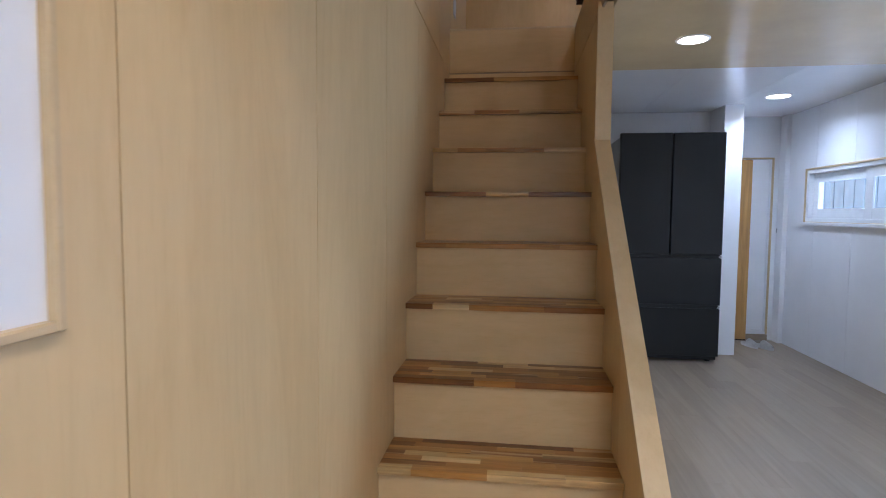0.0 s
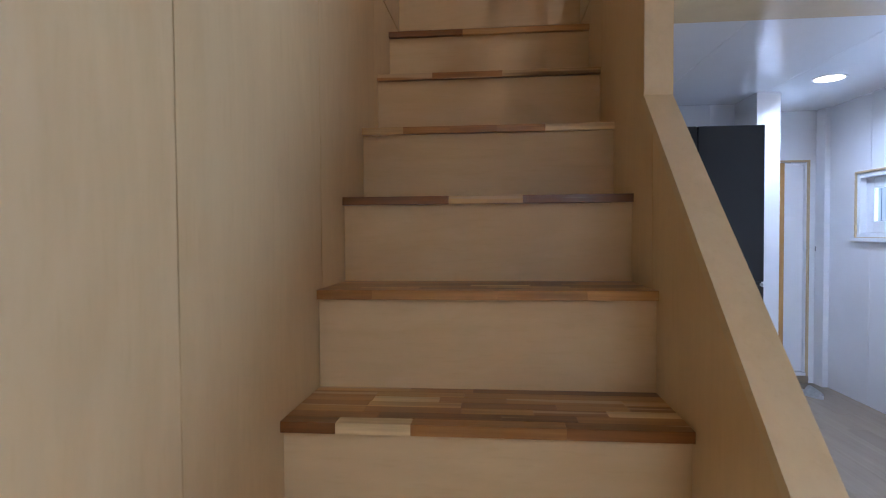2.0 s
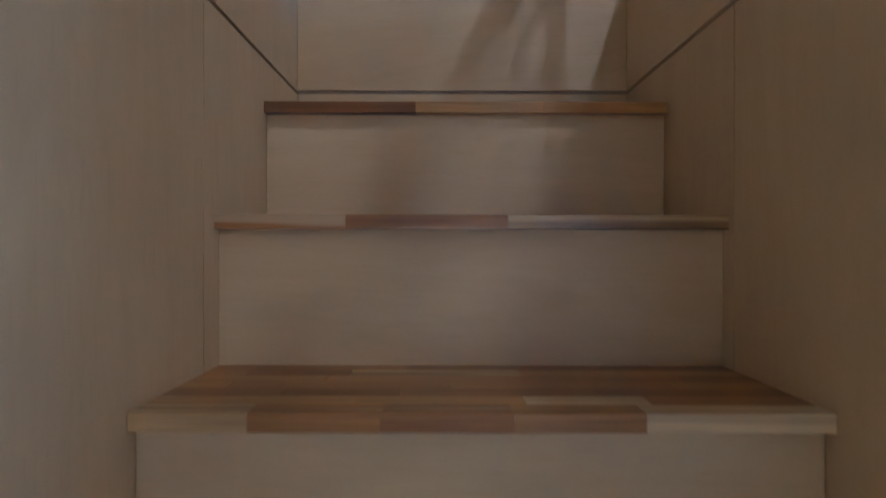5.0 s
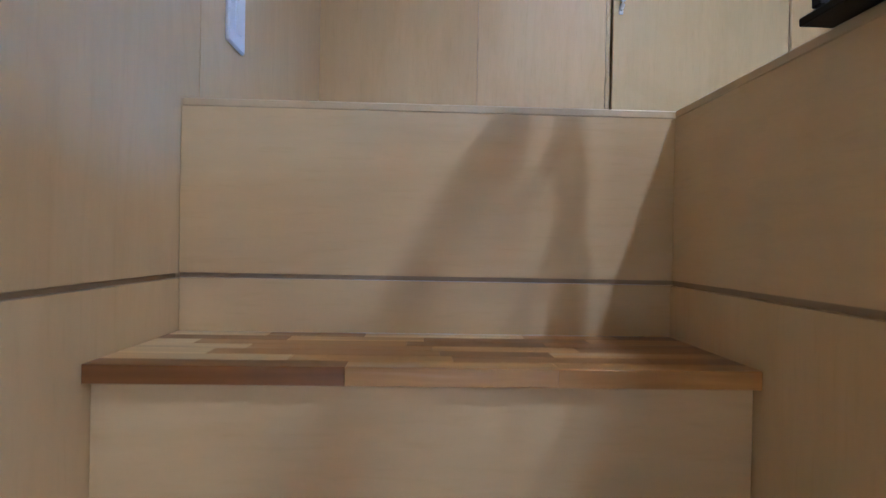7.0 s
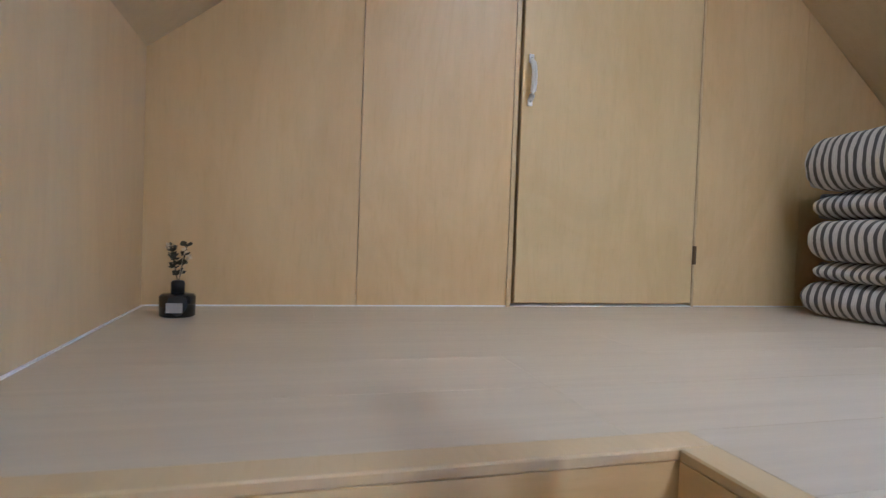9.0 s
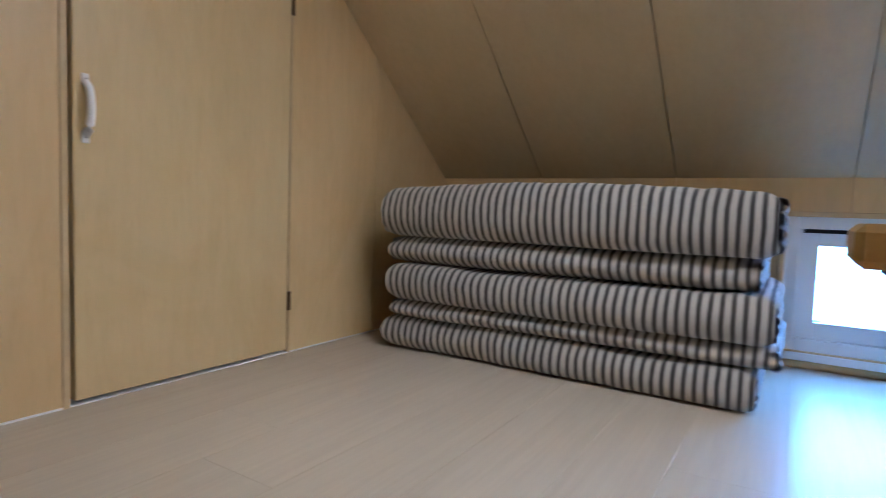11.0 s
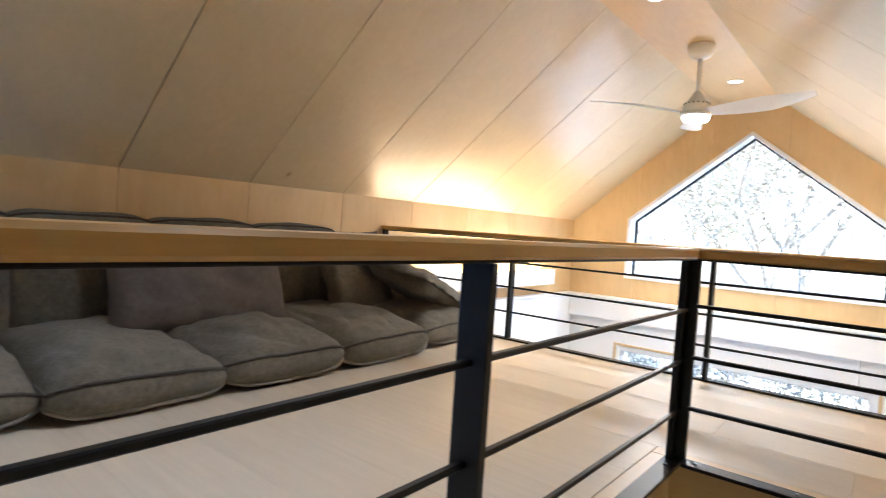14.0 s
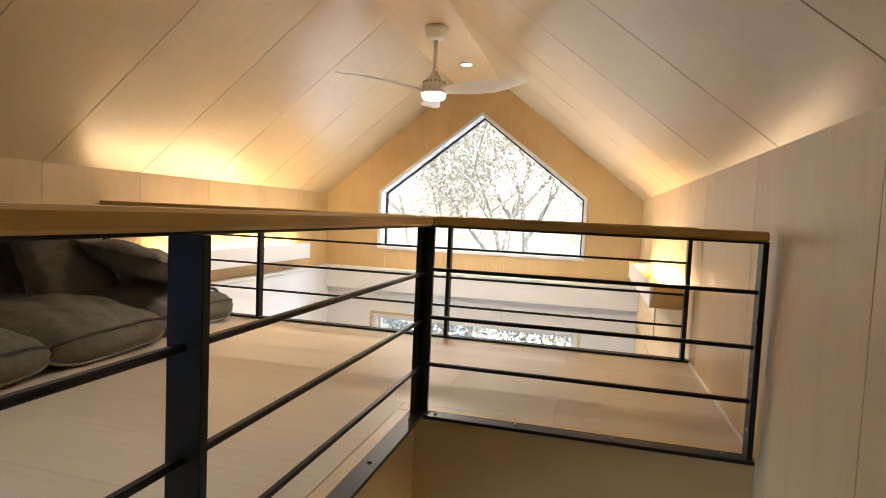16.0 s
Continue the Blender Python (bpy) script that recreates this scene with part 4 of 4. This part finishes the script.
ZQ = [(2.347, 2.454), (2.454, 2.515), (2.515, 2.638), (2.638, 2.730), (2.730, 2.892)]
for i, (a, b) in enumerate(ZQ):
    folded_quilt(1.893 + (0.012, 0.02, 0.0, 0.028, -0.004)[i], 2.50, (1.782, 1.740, 1.752, 1.79, 1.756)[i], (2.915, 2.88, 2.885, 2.905, 2.925)[i], a, b, i * 7 + 1,
                 "folded grey and cream striped quilt in a stack", (0.5, 1.0, 0, 1.5, 0)[i], 0.026 if i == 4 else 0.0)


def cushion_mesh(sx, sy, sz, flat=0.5, seed=0, wr=0.006, n=22, pinch=0.10):
    """A stuffed cushion, centred, with drawn-in sides, seam corners and wrinkles."""
    bm = bmesh.new()
    top, bot = [], []
    for sgn, rows in ((1, top), (-1, bot)):
        for i in range(n + 1):
            row = []
            for j in range(n + 1):
                u, v = 2 * i / n - 1, 2 * j / n - 1
                edge = (1 - abs(u) ** 3.2) * (1 - abs(v) ** 3.2)
                x = sx / 2 * u * (1 - pinch * (1 - v * v) * abs(u) ** 6)
                y = sy / 2 * v * (1 - pinch * (1 - u * u) * abs(v) ** 6)
                z = sgn * sz / 2 * max(edge, 0) ** flat
                w = wr * fbm((x * 5 + seed, y * 5, sgn + seed), 2.0) * min(1, edge * 3)
                row.append(bm.verts.new((x, y, z + w)))
            rows.append(row)
    for rows in (top, bot):
        for a, b in zip(rows, rows[1:]):
            for j in range(n):
                bm.faces.new((a[j], a[j + 1], b[j + 1], b[j]))
    bmesh.ops.remove_doubles(bm, verts=bm.verts[:], dist=0.0006)
    return bm


def edge_line(sx, sy, pinch, z=0.0, n=24):
    pts = []
    for s in range(4):
        for k in range(n):
            f = 2 * k / n - 1
            u, v = ((f, -1), (1, f), (-f, 1), (-1, -f))[s]
            pts.append(Vector((sx / 2 * u * (1 - pinch * (1 - v * v) * abs(u) ** 6), sy / 2 * v * (1 - pinch * (1 - u * u) * abs(v) ** 6), z)))
    return pts + [pts[0]]


sofa = thing("floor_sofa", "grey linen floor sofa with five stuffed sections against the knee wall", "sofa", (2.1, 0.3, LOFT))


def seam_wave(x, y, seed):
    return 0.009 * noise.noise(Vector((x * 3.5, y * 3.5, seed * 1.7))) + 0.0025 * noise.noise(Vector((x * 18, y * 18, seed)))


def section_edge(sx, sy, u, v, z):
    """A point of the seam: the front bulges between the tucked joints, where the band is drawn together."""
    fat = 1 - 0.55 * abs(v) ** 5
    return Vector((sx / 2 * u * (1 + 0.035 * (1 - v ** 4) * abs(u) ** 6 - 0.05 * abs(v) ** 8), sy / 2 * v, z * fat))


def seam_loop(n):
    return [(-1 + 2 * k / n, -1) for k in range(n)] + [(1, -1 + 2 * k / n) for k in range(n)] + [(1 - 2 * k / n, 1) for k in range(n)] + [(-1, 1 - 2 * k / n) for k in range(n)]


def box_cushion(sx, sy, band, dome, seed, n=34):
    """A boxed cushion: a seamed band all round, a domed top, a flatter underside, creases running in from the seams."""
    bm = bmesh.new()
    rows = {}
    for sgn in (1, -1):
        g = []
        for i in range(n + 1):
            row = []
            for j in range(n + 1):
                u, v = 2 * i / n - 1, 2 * j / n - 1
                p = section_edge(sx, sy, u, v, sgn * band / 2)
                e = max((1 - abs(u) ** 2.6) * (1 - abs(v) ** 2.6), 0)
                p.z += seam_wave(p.x, p.y, sgn * seed) + (dome * e ** 0.42 if sgn > 0 else -0.012 * e ** 0.5)
                if sgn > 0:
                    near = e * math.exp(-3.5 * e)
                    p.z += 0.11 * near * noise.noise(Vector((p.x * 15 + seed, p.y * 15, 3.1)))
                    p.z += 0.05 * near * noise.noise(Vector((p.x * 9 + seed, p.y * 38, 1.7)))
                    p.z += 0.024 * noise.noise(Vector((p.x * 4.5 + seed, p.y * 4.5, seed))) * min(1, 4 * e)
                    p.z -= 0.040 * max(0, 0.25 - abs(noise.noise(Vector((p.x * 3 + seed * 2, p.y * 7, 4))))) * min(1, 4 * e)
                row.append(bm.verts.new(p))
            g.append(row)
        for a, b in zip(g, g[1:]):
            for j in range(n):
                bm.faces.new((a[j], a[j + 1], b[j + 1], b[j]))
        rows[sgn] = g

    def loop(g):
        return [g[i][0] for i in range(n)] + [g[n][j] for j in range(n)] + [g[i][n] for i in range(n, 0, -1)] + [g[0][j] for j in range(n, 0, -1)]
    t, b = loop(rows[1]), loop(rows[-1])
    mid = []
    for k, (p, q) in enumerate(zip(t, b)):
        c = (p.co + q.co) / 2
        out = Vector((c.x, c.y, 0)).normalized() * (0.018 + 0.003 * math.sin(k * 0.31 + seed)) * min(1, (p.co.z - q.co.z) / band)
        mid.append(bm.verts.new(c + out))
    m = len(t)
    for k in range(m):
        l = (k + 1) % m
        bm.faces.new((t[k], t[l], mid[l], mid[k]))
        bm.faces.new((mid[k], mid[l], b[l], b[k]))
    return bm


def sofa_section(name, m, sx, sy, band, dome, seed):
    bm = box_cushion(sx, sy, band, dome, seed)
    bmesh.ops.transform(bm, matrix=m, verts=bm.verts[:])
    c = part(name, bm, GREY, sofa, "", True)
    for sgn, material, label in ((1, PIPING, "dark seam piping"), (-1, SEAM, "lower seam with its highlight put into a paler colour")):
        bm = bmesh.new()
        line = []
        for u, v in seam_loop(24):
            p = section_edge(sx * 1.006, sy * 1.004, u, v, sgn * band / 2)
            p.z += seam_wave(p.x, p.y, sgn * seed)
            line.append(m @ p)
        add_tube(bm, line + line[:1], 0.0046, 6)
        part("piping", bm, material, c, label, True)


cuts = [1.315, 0.955, 0.560, 0.155, -0.275, -0.745]
for i, (a, b) in enumerate(zip(cuts, cuts[1:])):
    bow = (0.045, 0.0, 0.0, 0.012, 0.07)[i]
    x0, x1 = 1.745 + bow, 2.40
    sofa_section("seat_section", pose((x0 + x1) / 2, (a + b) / 2, LOFT + 0.052, 0, 0, (-4, -1, 0, 2, 6)[i]), x1 - x0, (a - b) * 1.03, 0.078, 0.062, i * 3 + 1)
bc = [1.315, 0.90, 0.50, 0.10, -0.30]
for i, (a, b) in enumerate(zip(bc, bc[1:])):
    sofa_section("back_section", pose(2.40, (a + b) / 2, LOFT + 0.228, 0, -85, 0), 0.42, (a - b) * 1.06, 0.09, 0.06, i * 5 + 40)


def scatter_cushion(m, sx, sy, sz, material, seed, label, flange=0.026):
    bm = cushion_mesh(sx, sy, sz, 0.55, seed, 0.016, 28, 0.07)
    p = thing("scatter_cushion", label, "cushion", m.translation, "cushions on the floor sofa")
    bmesh.ops.transform(bm, matrix=m, verts=bm.verts[:])
    body = part("cover", bm, material, p, "", True)
    bm = bmesh.new()
    o, inn = edge_line(sx + 2 * flange, sy + 2 * flange, 0.07), edge_line(sx * 0.985, sy * 0.985, 0.07)
    for i, (q, r) in enumerate(zip(o, inn)):
        q.z += 0.005 * math.sin(i * 1.3 + seed)
    ov, iv = [bm.verts.new(m @ q) for q in o[:-1]], [bm.verts.new(m @ r) for r in inn[:-1]]
    for i in range(len(ov)):
        j = (i + 1) % len(ov)
        bm.faces.new((ov[i], ov[j], iv[j], iv[i]))
    bmesh.ops.solidify(bm, geom=bm.faces[:], thickness=0.004)
    part("flange", bm, material, body, "flat sewn edge", True)


scatter_cushion(pose(2.17, 0.42, 2.60, 0, -72, 0), 0.33, 0.62, 0.17, MAUVE, 3, "large mauve-grey linen cushion leaning on the sofa back", 0.0)
scatter_cushion(pose(2.20, -0.29, 2.605, 0, -66, 6), 0.36, 0.38, 0.13, GREY, 8, "square grey linen cushion with a flat edge")
scatter_cushion(pose(2.02, -0.50, 2.565, 20, -10, 10), 0.32, 0.46, 0.12, GREY, 12, "grey linen cushion slumped on the sofa end")

dif = thing("reed_diffuser", "small dark glass diffuser bottle with a dried sprig on the floor", "diffuser", (0.115, 2.92, LOFT))
c = (0.115, 2.92, LOFT)
bm = bmesh.new()
add_lathe(bm, c, [(0.034, 0.0), (0.038, 0.003), (0.0385, 0.046), (0.034, 0.051), (0.016, 0.053)], 28)
part("bottle", bm, BOTTLE, dif, "", True)
bm = bmesh.new()
add_lathe(bm, c, [(0.0145, 0.053), (0.0145, 0.078), (0.012, 0.081)], 20)
part("collar", bm, BLACK, dif, "", True)
boxpart("label", (0.098, 2.8808, LOFT + 0.012), (0.132, 2.8818, LOFT + 0.034), FRIDGE_SIDE, dif, 0, "small pale label")
rng = random.Random(11)
bm = bmesh.new()
for k in range(4):
    a, l = rng.uniform(0, 6.28), rng.uniform(0.06, 0.10)
    pts = [Vector((c[0] + 0.07 * s * l * math.cos(a) * 3, c[1] + 0.07 * s * l * math.sin(a) * 3, c[2] + 0.075 + s * l)) for s in (0, 0.25, 0.5, 0.75, 1)]
    add_tube(bm, pts, 0.0012, 5)
    for p in pts[1:]:
        for s in range(6):
            d = Vector((rng.uniform(-1, 1), rng.uniform(-1, 1), rng.uniform(0.1, 1))).normalized() * 0.015
            w = d.orthogonal().normalized() * 0.0045
            v = [bm.verts.new(q) for q in (p, p + d * 0.5 + w, p + d, p + d * 0.5 - w)]
            bm.faces.new(v)
part("sprig", bm, SPRIG, dif, "dark dried sprig")
bm = bmesh.new()
for p in (Vector((0.093, 2.91, LOFT + 0.160)), Vector((0.136, 2.92, LOFT + 0.135)), Vector((0.130, 2.905, LOFT + 0.150))):
    for s in range(9):
        d = Vector((rng.uniform(-1, 1), rng.uniform(-1, 1), rng.uniform(-1, 1))).normalized() * 0.009
        w = d.orthogonal().normalized() * 0.003
        bm.faces.new([bm.verts.new(q) for q in (p, p + d * 0.6 + w, p + d, p + d * 0.6 - w)])
    add_tube(bm, [p, Vector((c[0], c[1], c[2] + 0.08))], 0.0008, 4)
part("dried_flower", bm, FLOWER, dif, "pale dried flowers")

# ---- lights under the roof ----
cf = (1.25, -1.70, RIDGE)
fan = thing("ceiling_fan", "white three-blade ceiling fan with a lit lamp, hanging from the ridge", "fan", cf)
bm = bmesh.new()
add_lathe(bm, cf, [(0.062, 0.0), (0.066, -0.004), (0.066, -0.032), (0.060, -0.036), (0.060, -0.044), (0.050, -0.062), (0.030, -0.072)], 32)
part("canopy", bm, FANWHITE, fan, "", True)
bm = bmesh.new()
add_cyl(bm, (cf[0], cf[1], RIDGE - 0.07), (cf[0], cf[1], RIDGE - 0.255), 0.011, n=16)
part("downrod", bm, FANWHITE, fan, "", True)
bm = bmesh.new()
add_lathe(bm, cf, [(0.015, -0.24), (0.024, -0.255), (0.050, -0.295), (0.066, -0.315), (0.068, -0.340), (0.058, -0.346)], 32)
motor = part("motor_housing", bm, FANWHITE, fan, "", True)
for k in range(16):
    a = k * math.tau / 16
    bm = bmesh.new()
    p = Vector((cf[0] + 0.0585 * math.cos(a), cf[1] + 0.0585 * math.sin(a), RIDGE - 0.304))
    add_cyl(bm, p, p + Vector((0.004 * math.cos(a), 0.004 * math.sin(a), 0.003)), 0.004, n=6)
    part("vent_hole", bm, BLACK, motor)
bm = bmesh.new()
add_lathe(bm, cf, [(0.060, -0.346), (0.074, -0.350), (0.074, -0.362), (0.066, -0.366)], 32)
part("hub", bm, FANWHITE, fan, "", True)
bm = bmesh.new()
add_lathe(bm, cf, [(0.066, -0.366), (0.066, -0.380), (0.058, -0.392), (0.03, -0.396)], 32)
part("lamp_diffuser", bm, FANLAMP, fan, "lit round lamp", True)
bm = bmesh.new()
nb = 20
grid = []
for i in range(nb + 1):
    s = i / nb
    r = 0.06 + 0.50 * s
    w = 0.060 + 0.070 * math.sin(min(1, s * 1.5) * math.pi / 2) - 0.085 * max(0, s - 0.55) ** 1.2 / 0.45 ** 1.2
    tw = radians(12 * s - 26)
    off = 0.035 * math.sin(s * math.pi) - 0.01
    row = []
    for j in range(5):
        t = (j / 4 - 0.5) * w
        row.append(bm.verts.new((r, t * math.cos(tw) + off, t * math.sin(tw) + 0.018 * s - 0.004 * (1 - (j / 2 - 1) ** 2))))
    grid.append(row)
for a, b in zip(grid, grid[1:]):
    for j in range(4):
        bm.faces.new((a[j], a[j + 1], b[j + 1], b[j]))
bmesh.ops.solidify(bm, geom=bm.faces[:], thickness=0.006)
blade_me = mesh("blade", bm, FANWHITE, True)
for ang in (165, 285, 45):
    bl = new("blade", blade_me)
    bl.parent = fan
    bl.matrix_parent_inverse = fan.matrix_world.inverted()
    bl.matrix_basis = pose(cf[0], cf[1], RIDGE - 0.350, 0, 0, ang)
disc("fan_lamp", (cf[0], cf[1], RIDGE - 0.402), 0.055, 6, (1.0, 0.84, 0.64), 170)
# 0.44 and 1.90 are unseen; 1.90 is added and tilted to brighten the door wall.
for y, watts, tilt, spread in ((-2.46, 2.6, 0, 116), (-1.01, 1.7, 0, 102), (0.44, 1.6, 32, 104), (1.90, 1.2, 22, 122)):
    downlight((1.25, y, RIDGE), 0.035, "small round downlight in the ridge row, switched on; northern two unseen")
    disc("ridge_downlight", (1.25, y, RIDGE - 0.012), 0.045, watts, (1.0, 0.84, 0.64) if y < 0 else (1.0, 0.95, 0.87), spread, tilt)


def cove(name, x0, x1, y0, y1, z0, z1, inward, watts):
    """A light shelf along a wall: a front board, a bottom board and a warm strip behind."""
    s = thing(name, "birch light shelf on the wall with a warm strip lamp inside", "light shelf", ((x0 + x1) / 2, (y0 + y1) / 2, z0), "light shelves")
    f0, f1 = (x1 - 0.012, x1) if inward > 0 else (x0, x0 + 0.012)
    boxpart("front_board", (f0, y0, z0), (f1, y1, z1), WHITE, s, 0.001, "pale front board")
    b0, b1 = (x0, f0) if inward > 0 else (f1, x1)
    boxpart("bottom_board", (b0, y0, z0), (b1, y1, z0 + 0.012), PLY_Y, s, 0)
    for a, b in ((y0, y0 + 0.012), (y1 - 0.012, y1)):
        boxpart("end_board", (b0, a, z0 + 0.012), (b1, b, z1 - 0.004), PLY_X, s)
    m0 = (b0 + b1) / 2
    boxpart("led_strip", (m0 - 0.008, y0 + 0.05, z0 + 0.014), (m0 + 0.008, y1 - 0.05, z0 + 0.022), LED, s, 0, "lit warm strip lamp")
    area("cove_lamp", (m0, (y0 + y1) / 2, z0 + 0.026), (m0 + 0.0001, (y0 + y1) / 2, 9), y1 - y0 - 0.1, 0.03, watts, WARM).matrix_world = pose(m0, (y0 + y1) / 2, z0 + 0.026, 180, 0, 90)


cove("light_shelf", X1 - 0.125, X1 - 0.0005, -2.55, -1.03, 2.45, 2.565, -1, 3.5)
cove("light_shelf", 0.0005, 0.125, -2.25, -0.98, 2.50, 2.59, 1, 2.9)
bm = bmesh.new()
add_tube(bm, [Vector((0.10, -1.00, 2.50)), Vector((0.101, -1.0, 2.44)), Vector((0.10, -1.0, 2.38))], 0.003, 6)
tagged(part("lamp_cable", bm, PLASTIC), "short white cable hanging under the light shelf", "cable")

# ---- outside ----
def tree(x, y, h, seed, lean):
    rng = random.Random(seed)
    t = thing("tree", "autumn tree with thinning leaves, colours paled to imitate glare", "tree", (x, y, -0.4), "trees behind the house")
    bm = bmesh.new()
    base = Vector((x, y, -0.4))
    ends = []

    def add_taper(line, r):
        rings = []
        for s, p in enumerate(line):
            rr = r * (1 - 0.14 * s)
            rings.append([bm.verts.new(p + Vector((rr * math.cos(a), rr * math.sin(a), 0))) for a in (0, 1.05, 2.09, 3.14, 4.19, 5.24)])
        for a, b in zip(rings, rings[1:]):
            for k in range(6):
                bm.faces.new((a[k], a[(k + 1) % 6], b[(k + 1) % 6], b[k]))

    def limb(p, d, l, r, depth):
        q = p
        steps = 5
        line = [p]
        for s in range(steps):
            d2 = (d + Vector((rng.uniform(-.18, .18), rng.uniform(-.18, .18), rng.uniform(-.05, .14)))).normalized()
            nq = q + d2 * l / steps
            q, d = nq, d2
            line.append(q)
            if depth < 3 and s >= 1:
                for _ in range(2 if depth < 2 else 1):
                    a = rng.uniform(0, 6.28)
                    nd = (d * 0.6 + Vector((math.cos(a), math.sin(a), rng.uniform(0.1, 0.6))) * 0.8).normalized()
                    limb(q, nd, l * rng.uniform(0.4, 0.6), r * 0.5, depth + 1)
            if depth >= 2:
                ends.append(q)
        add_taper(line, r)
    limb(base, Vector((lean, 0, 1)).normalized(), h, 0.11, 0)
    part("trunk", bm, BARK, t, "", True)
    verts, faces = [], []
    for p in ends:
        for _ in range(42):
            c = p + Vector((rng.gauss(0, .36), rng.gauss(0, .36), rng.gauss(0, .30)))
            u = Vector((rng.uniform(-1, 1), rng.uniform(-1, 1), rng.uniform(-1, 1))).normalized() * rng.uniform(.014, .034)
            w = u.orthogonal().normalized() * u.length * 0.6
            k = len(verts)
            verts += [c - u, c + w, c + u, c - w]
            faces.append((k, k + 1, k + 2, k + 3))
    me = bpy.data.meshes.new("crown")
    me.from_pydata([tuple(v) for v in verts], [], faces)
    me.materials.append(LEAF)
    o = new("crown", me)
    o.parent = t
    o.matrix_parent_inverse = t.matrix_world.inverted()


for i, (x, y, h, l) in enumerate(((3.2, -9.0, 5.5, 0.05), (0.2, -11.0, 6.0, -0.08), (-2.6, -9.5, 5.0, 0.1), (5.8, -12.0, 6.0, 0.0), (1.9, -14.5, 6.5, 0.04), (-5.0, -13, 6, 0.05), (2.4, -10.5, 5.4, -0.05))):
    tree(x, y, h, i + 2, l)
bm = bmesh.new()
rows = []
for i in range(25):
    xx = -90 + 7.5 * i
    rows.append([bm.verts.new((xx, -60 - 8 * j, -0.6 + 2.2 * j + (1.5 * noise.noise(Vector((i * 0.7, j, 0))) if j else 0))) for j in range(4)])
for a, b in zip(rows, rows[1:]):
    for j in range(3):
        bm.faces.new((a[j], a[j + 1], b[j + 1], b[j]))
tagged(part("backdrop_hill", bm, WOODS), "distant wooded autumn hillside", "hill", "", "structure")

rng = random.Random(21)
verts, faces = [], []
for _ in range(700):
    bx0, by0, top = rng.uniform(-5, 8), rng.uniform(-14, -7.6), rng.uniform(0.1, 1.1)
    for _ in range(22):
        c = Vector((bx0 + rng.gauss(0, .22), by0 + rng.gauss(0, .22), -0.4 + rng.uniform(0.02, top)))
        u = Vector((rng.uniform(-1, 1), rng.uniform(-1, 1), rng.uniform(-1, 1))).normalized() * rng.uniform(.03, .06)
        w = u.orthogonal().normalized() * u.length * 0.6
        k = len(verts)
        verts += [tuple(c - u), tuple(c + w), tuple(c + u), tuple(c - w)]
        faces.append((k, k + 1, k + 2, k + 3))
me = bpy.data.meshes.new("undergrowth")
me.from_pydata(verts, [], faces)
me.materials.append(LEAF)
tagged(new("undergrowth", me), "autumn undergrowth on the slope behind the house, paled to imitate glare", "undergrowth", "", "stuff")

# Stand-in for a bluish neighbouring structure, sized to fill the panes from the camera.
nb = thing("fence", "blue-grey boards standing in for a structure outside the kitchen window", "fence", (6.0, 4.0, -0.4))
for k in range(46):
    boxpart("board", (6.0, 1.5 + 0.3 * k, -0.4), (6.03, 1.78 + 0.3 * k, 2.45 + 0.02 * (k % 3)), FENCE, nb)

# ---- floor boards ----
def boards(floor, spans, z, th, along, width, length, material, seed, cap=300):
    """Staggered boards, each an object of its own on shared meshes, cut to the spans of the plan."""
    rng = random.Random(seed)
    shared = {}
    for (x0, y0), (x1, y1) in spans:
        lo, hi = ((x0, x1), (y0, y1)) if along == 0 else ((y0, y1), (x0, x1))
        v = hi[0]
        while v < hi[1] - 0.004:
            w = min(width, hi[1] - v)
            u = lo[0]
            l = length * rng.choice((0.35, 0.6, 0.85, 1.0))
            while u < lo[1] - 0.004:
                l = min(l, lo[1] - u)
                key = (round(l, 3), round(w, 3))
                if key not in shared:
                    bm = bmesh.new()
                    a, b = (0.0002, 0.0002, -th), (key[0] - 0.0002, key[1] - 0.0002, 0)
                    if along == 1:
                        b = (key[1] - 0.0002, key[0] - 0.0002, 0)
                    add_box(bm, a, b, 0.0004)
                    shared[key] = mesh("floor_board", bm, material)
                o = new("floor_board", shared[key])
                o.parent = floor
                o.location = (u, v, z) if along == 0 else (v, u, z)
                u += l
                l = length
            v += w


boards(slab, [((0.0, WY1 + 0.046), (X1, YD)), ((W + 0.046, WY0 - 0.046), (X1, WY1 + 0.046)), ((0.0, YE + 0.031), (X1, WY0 - 0.046))], LOFT, 0.0115, 0, 0.19, 1.2, LOFTBOARD, 3)
gf = setting("floor", [((-0.1, YG, -0.011), (XR, 4.75, -0.0095))], LAMINATE, "grey-brown oak laminate floor", "floor")
boards(gf, [((W + 0.062, -0.7), (XR, 4.42)), ((0.0, -3.0), (X1 - 0.06, -0.7))], 0.0, 0.009, 1, 0.125, 1.2, LAMINATE, 5)
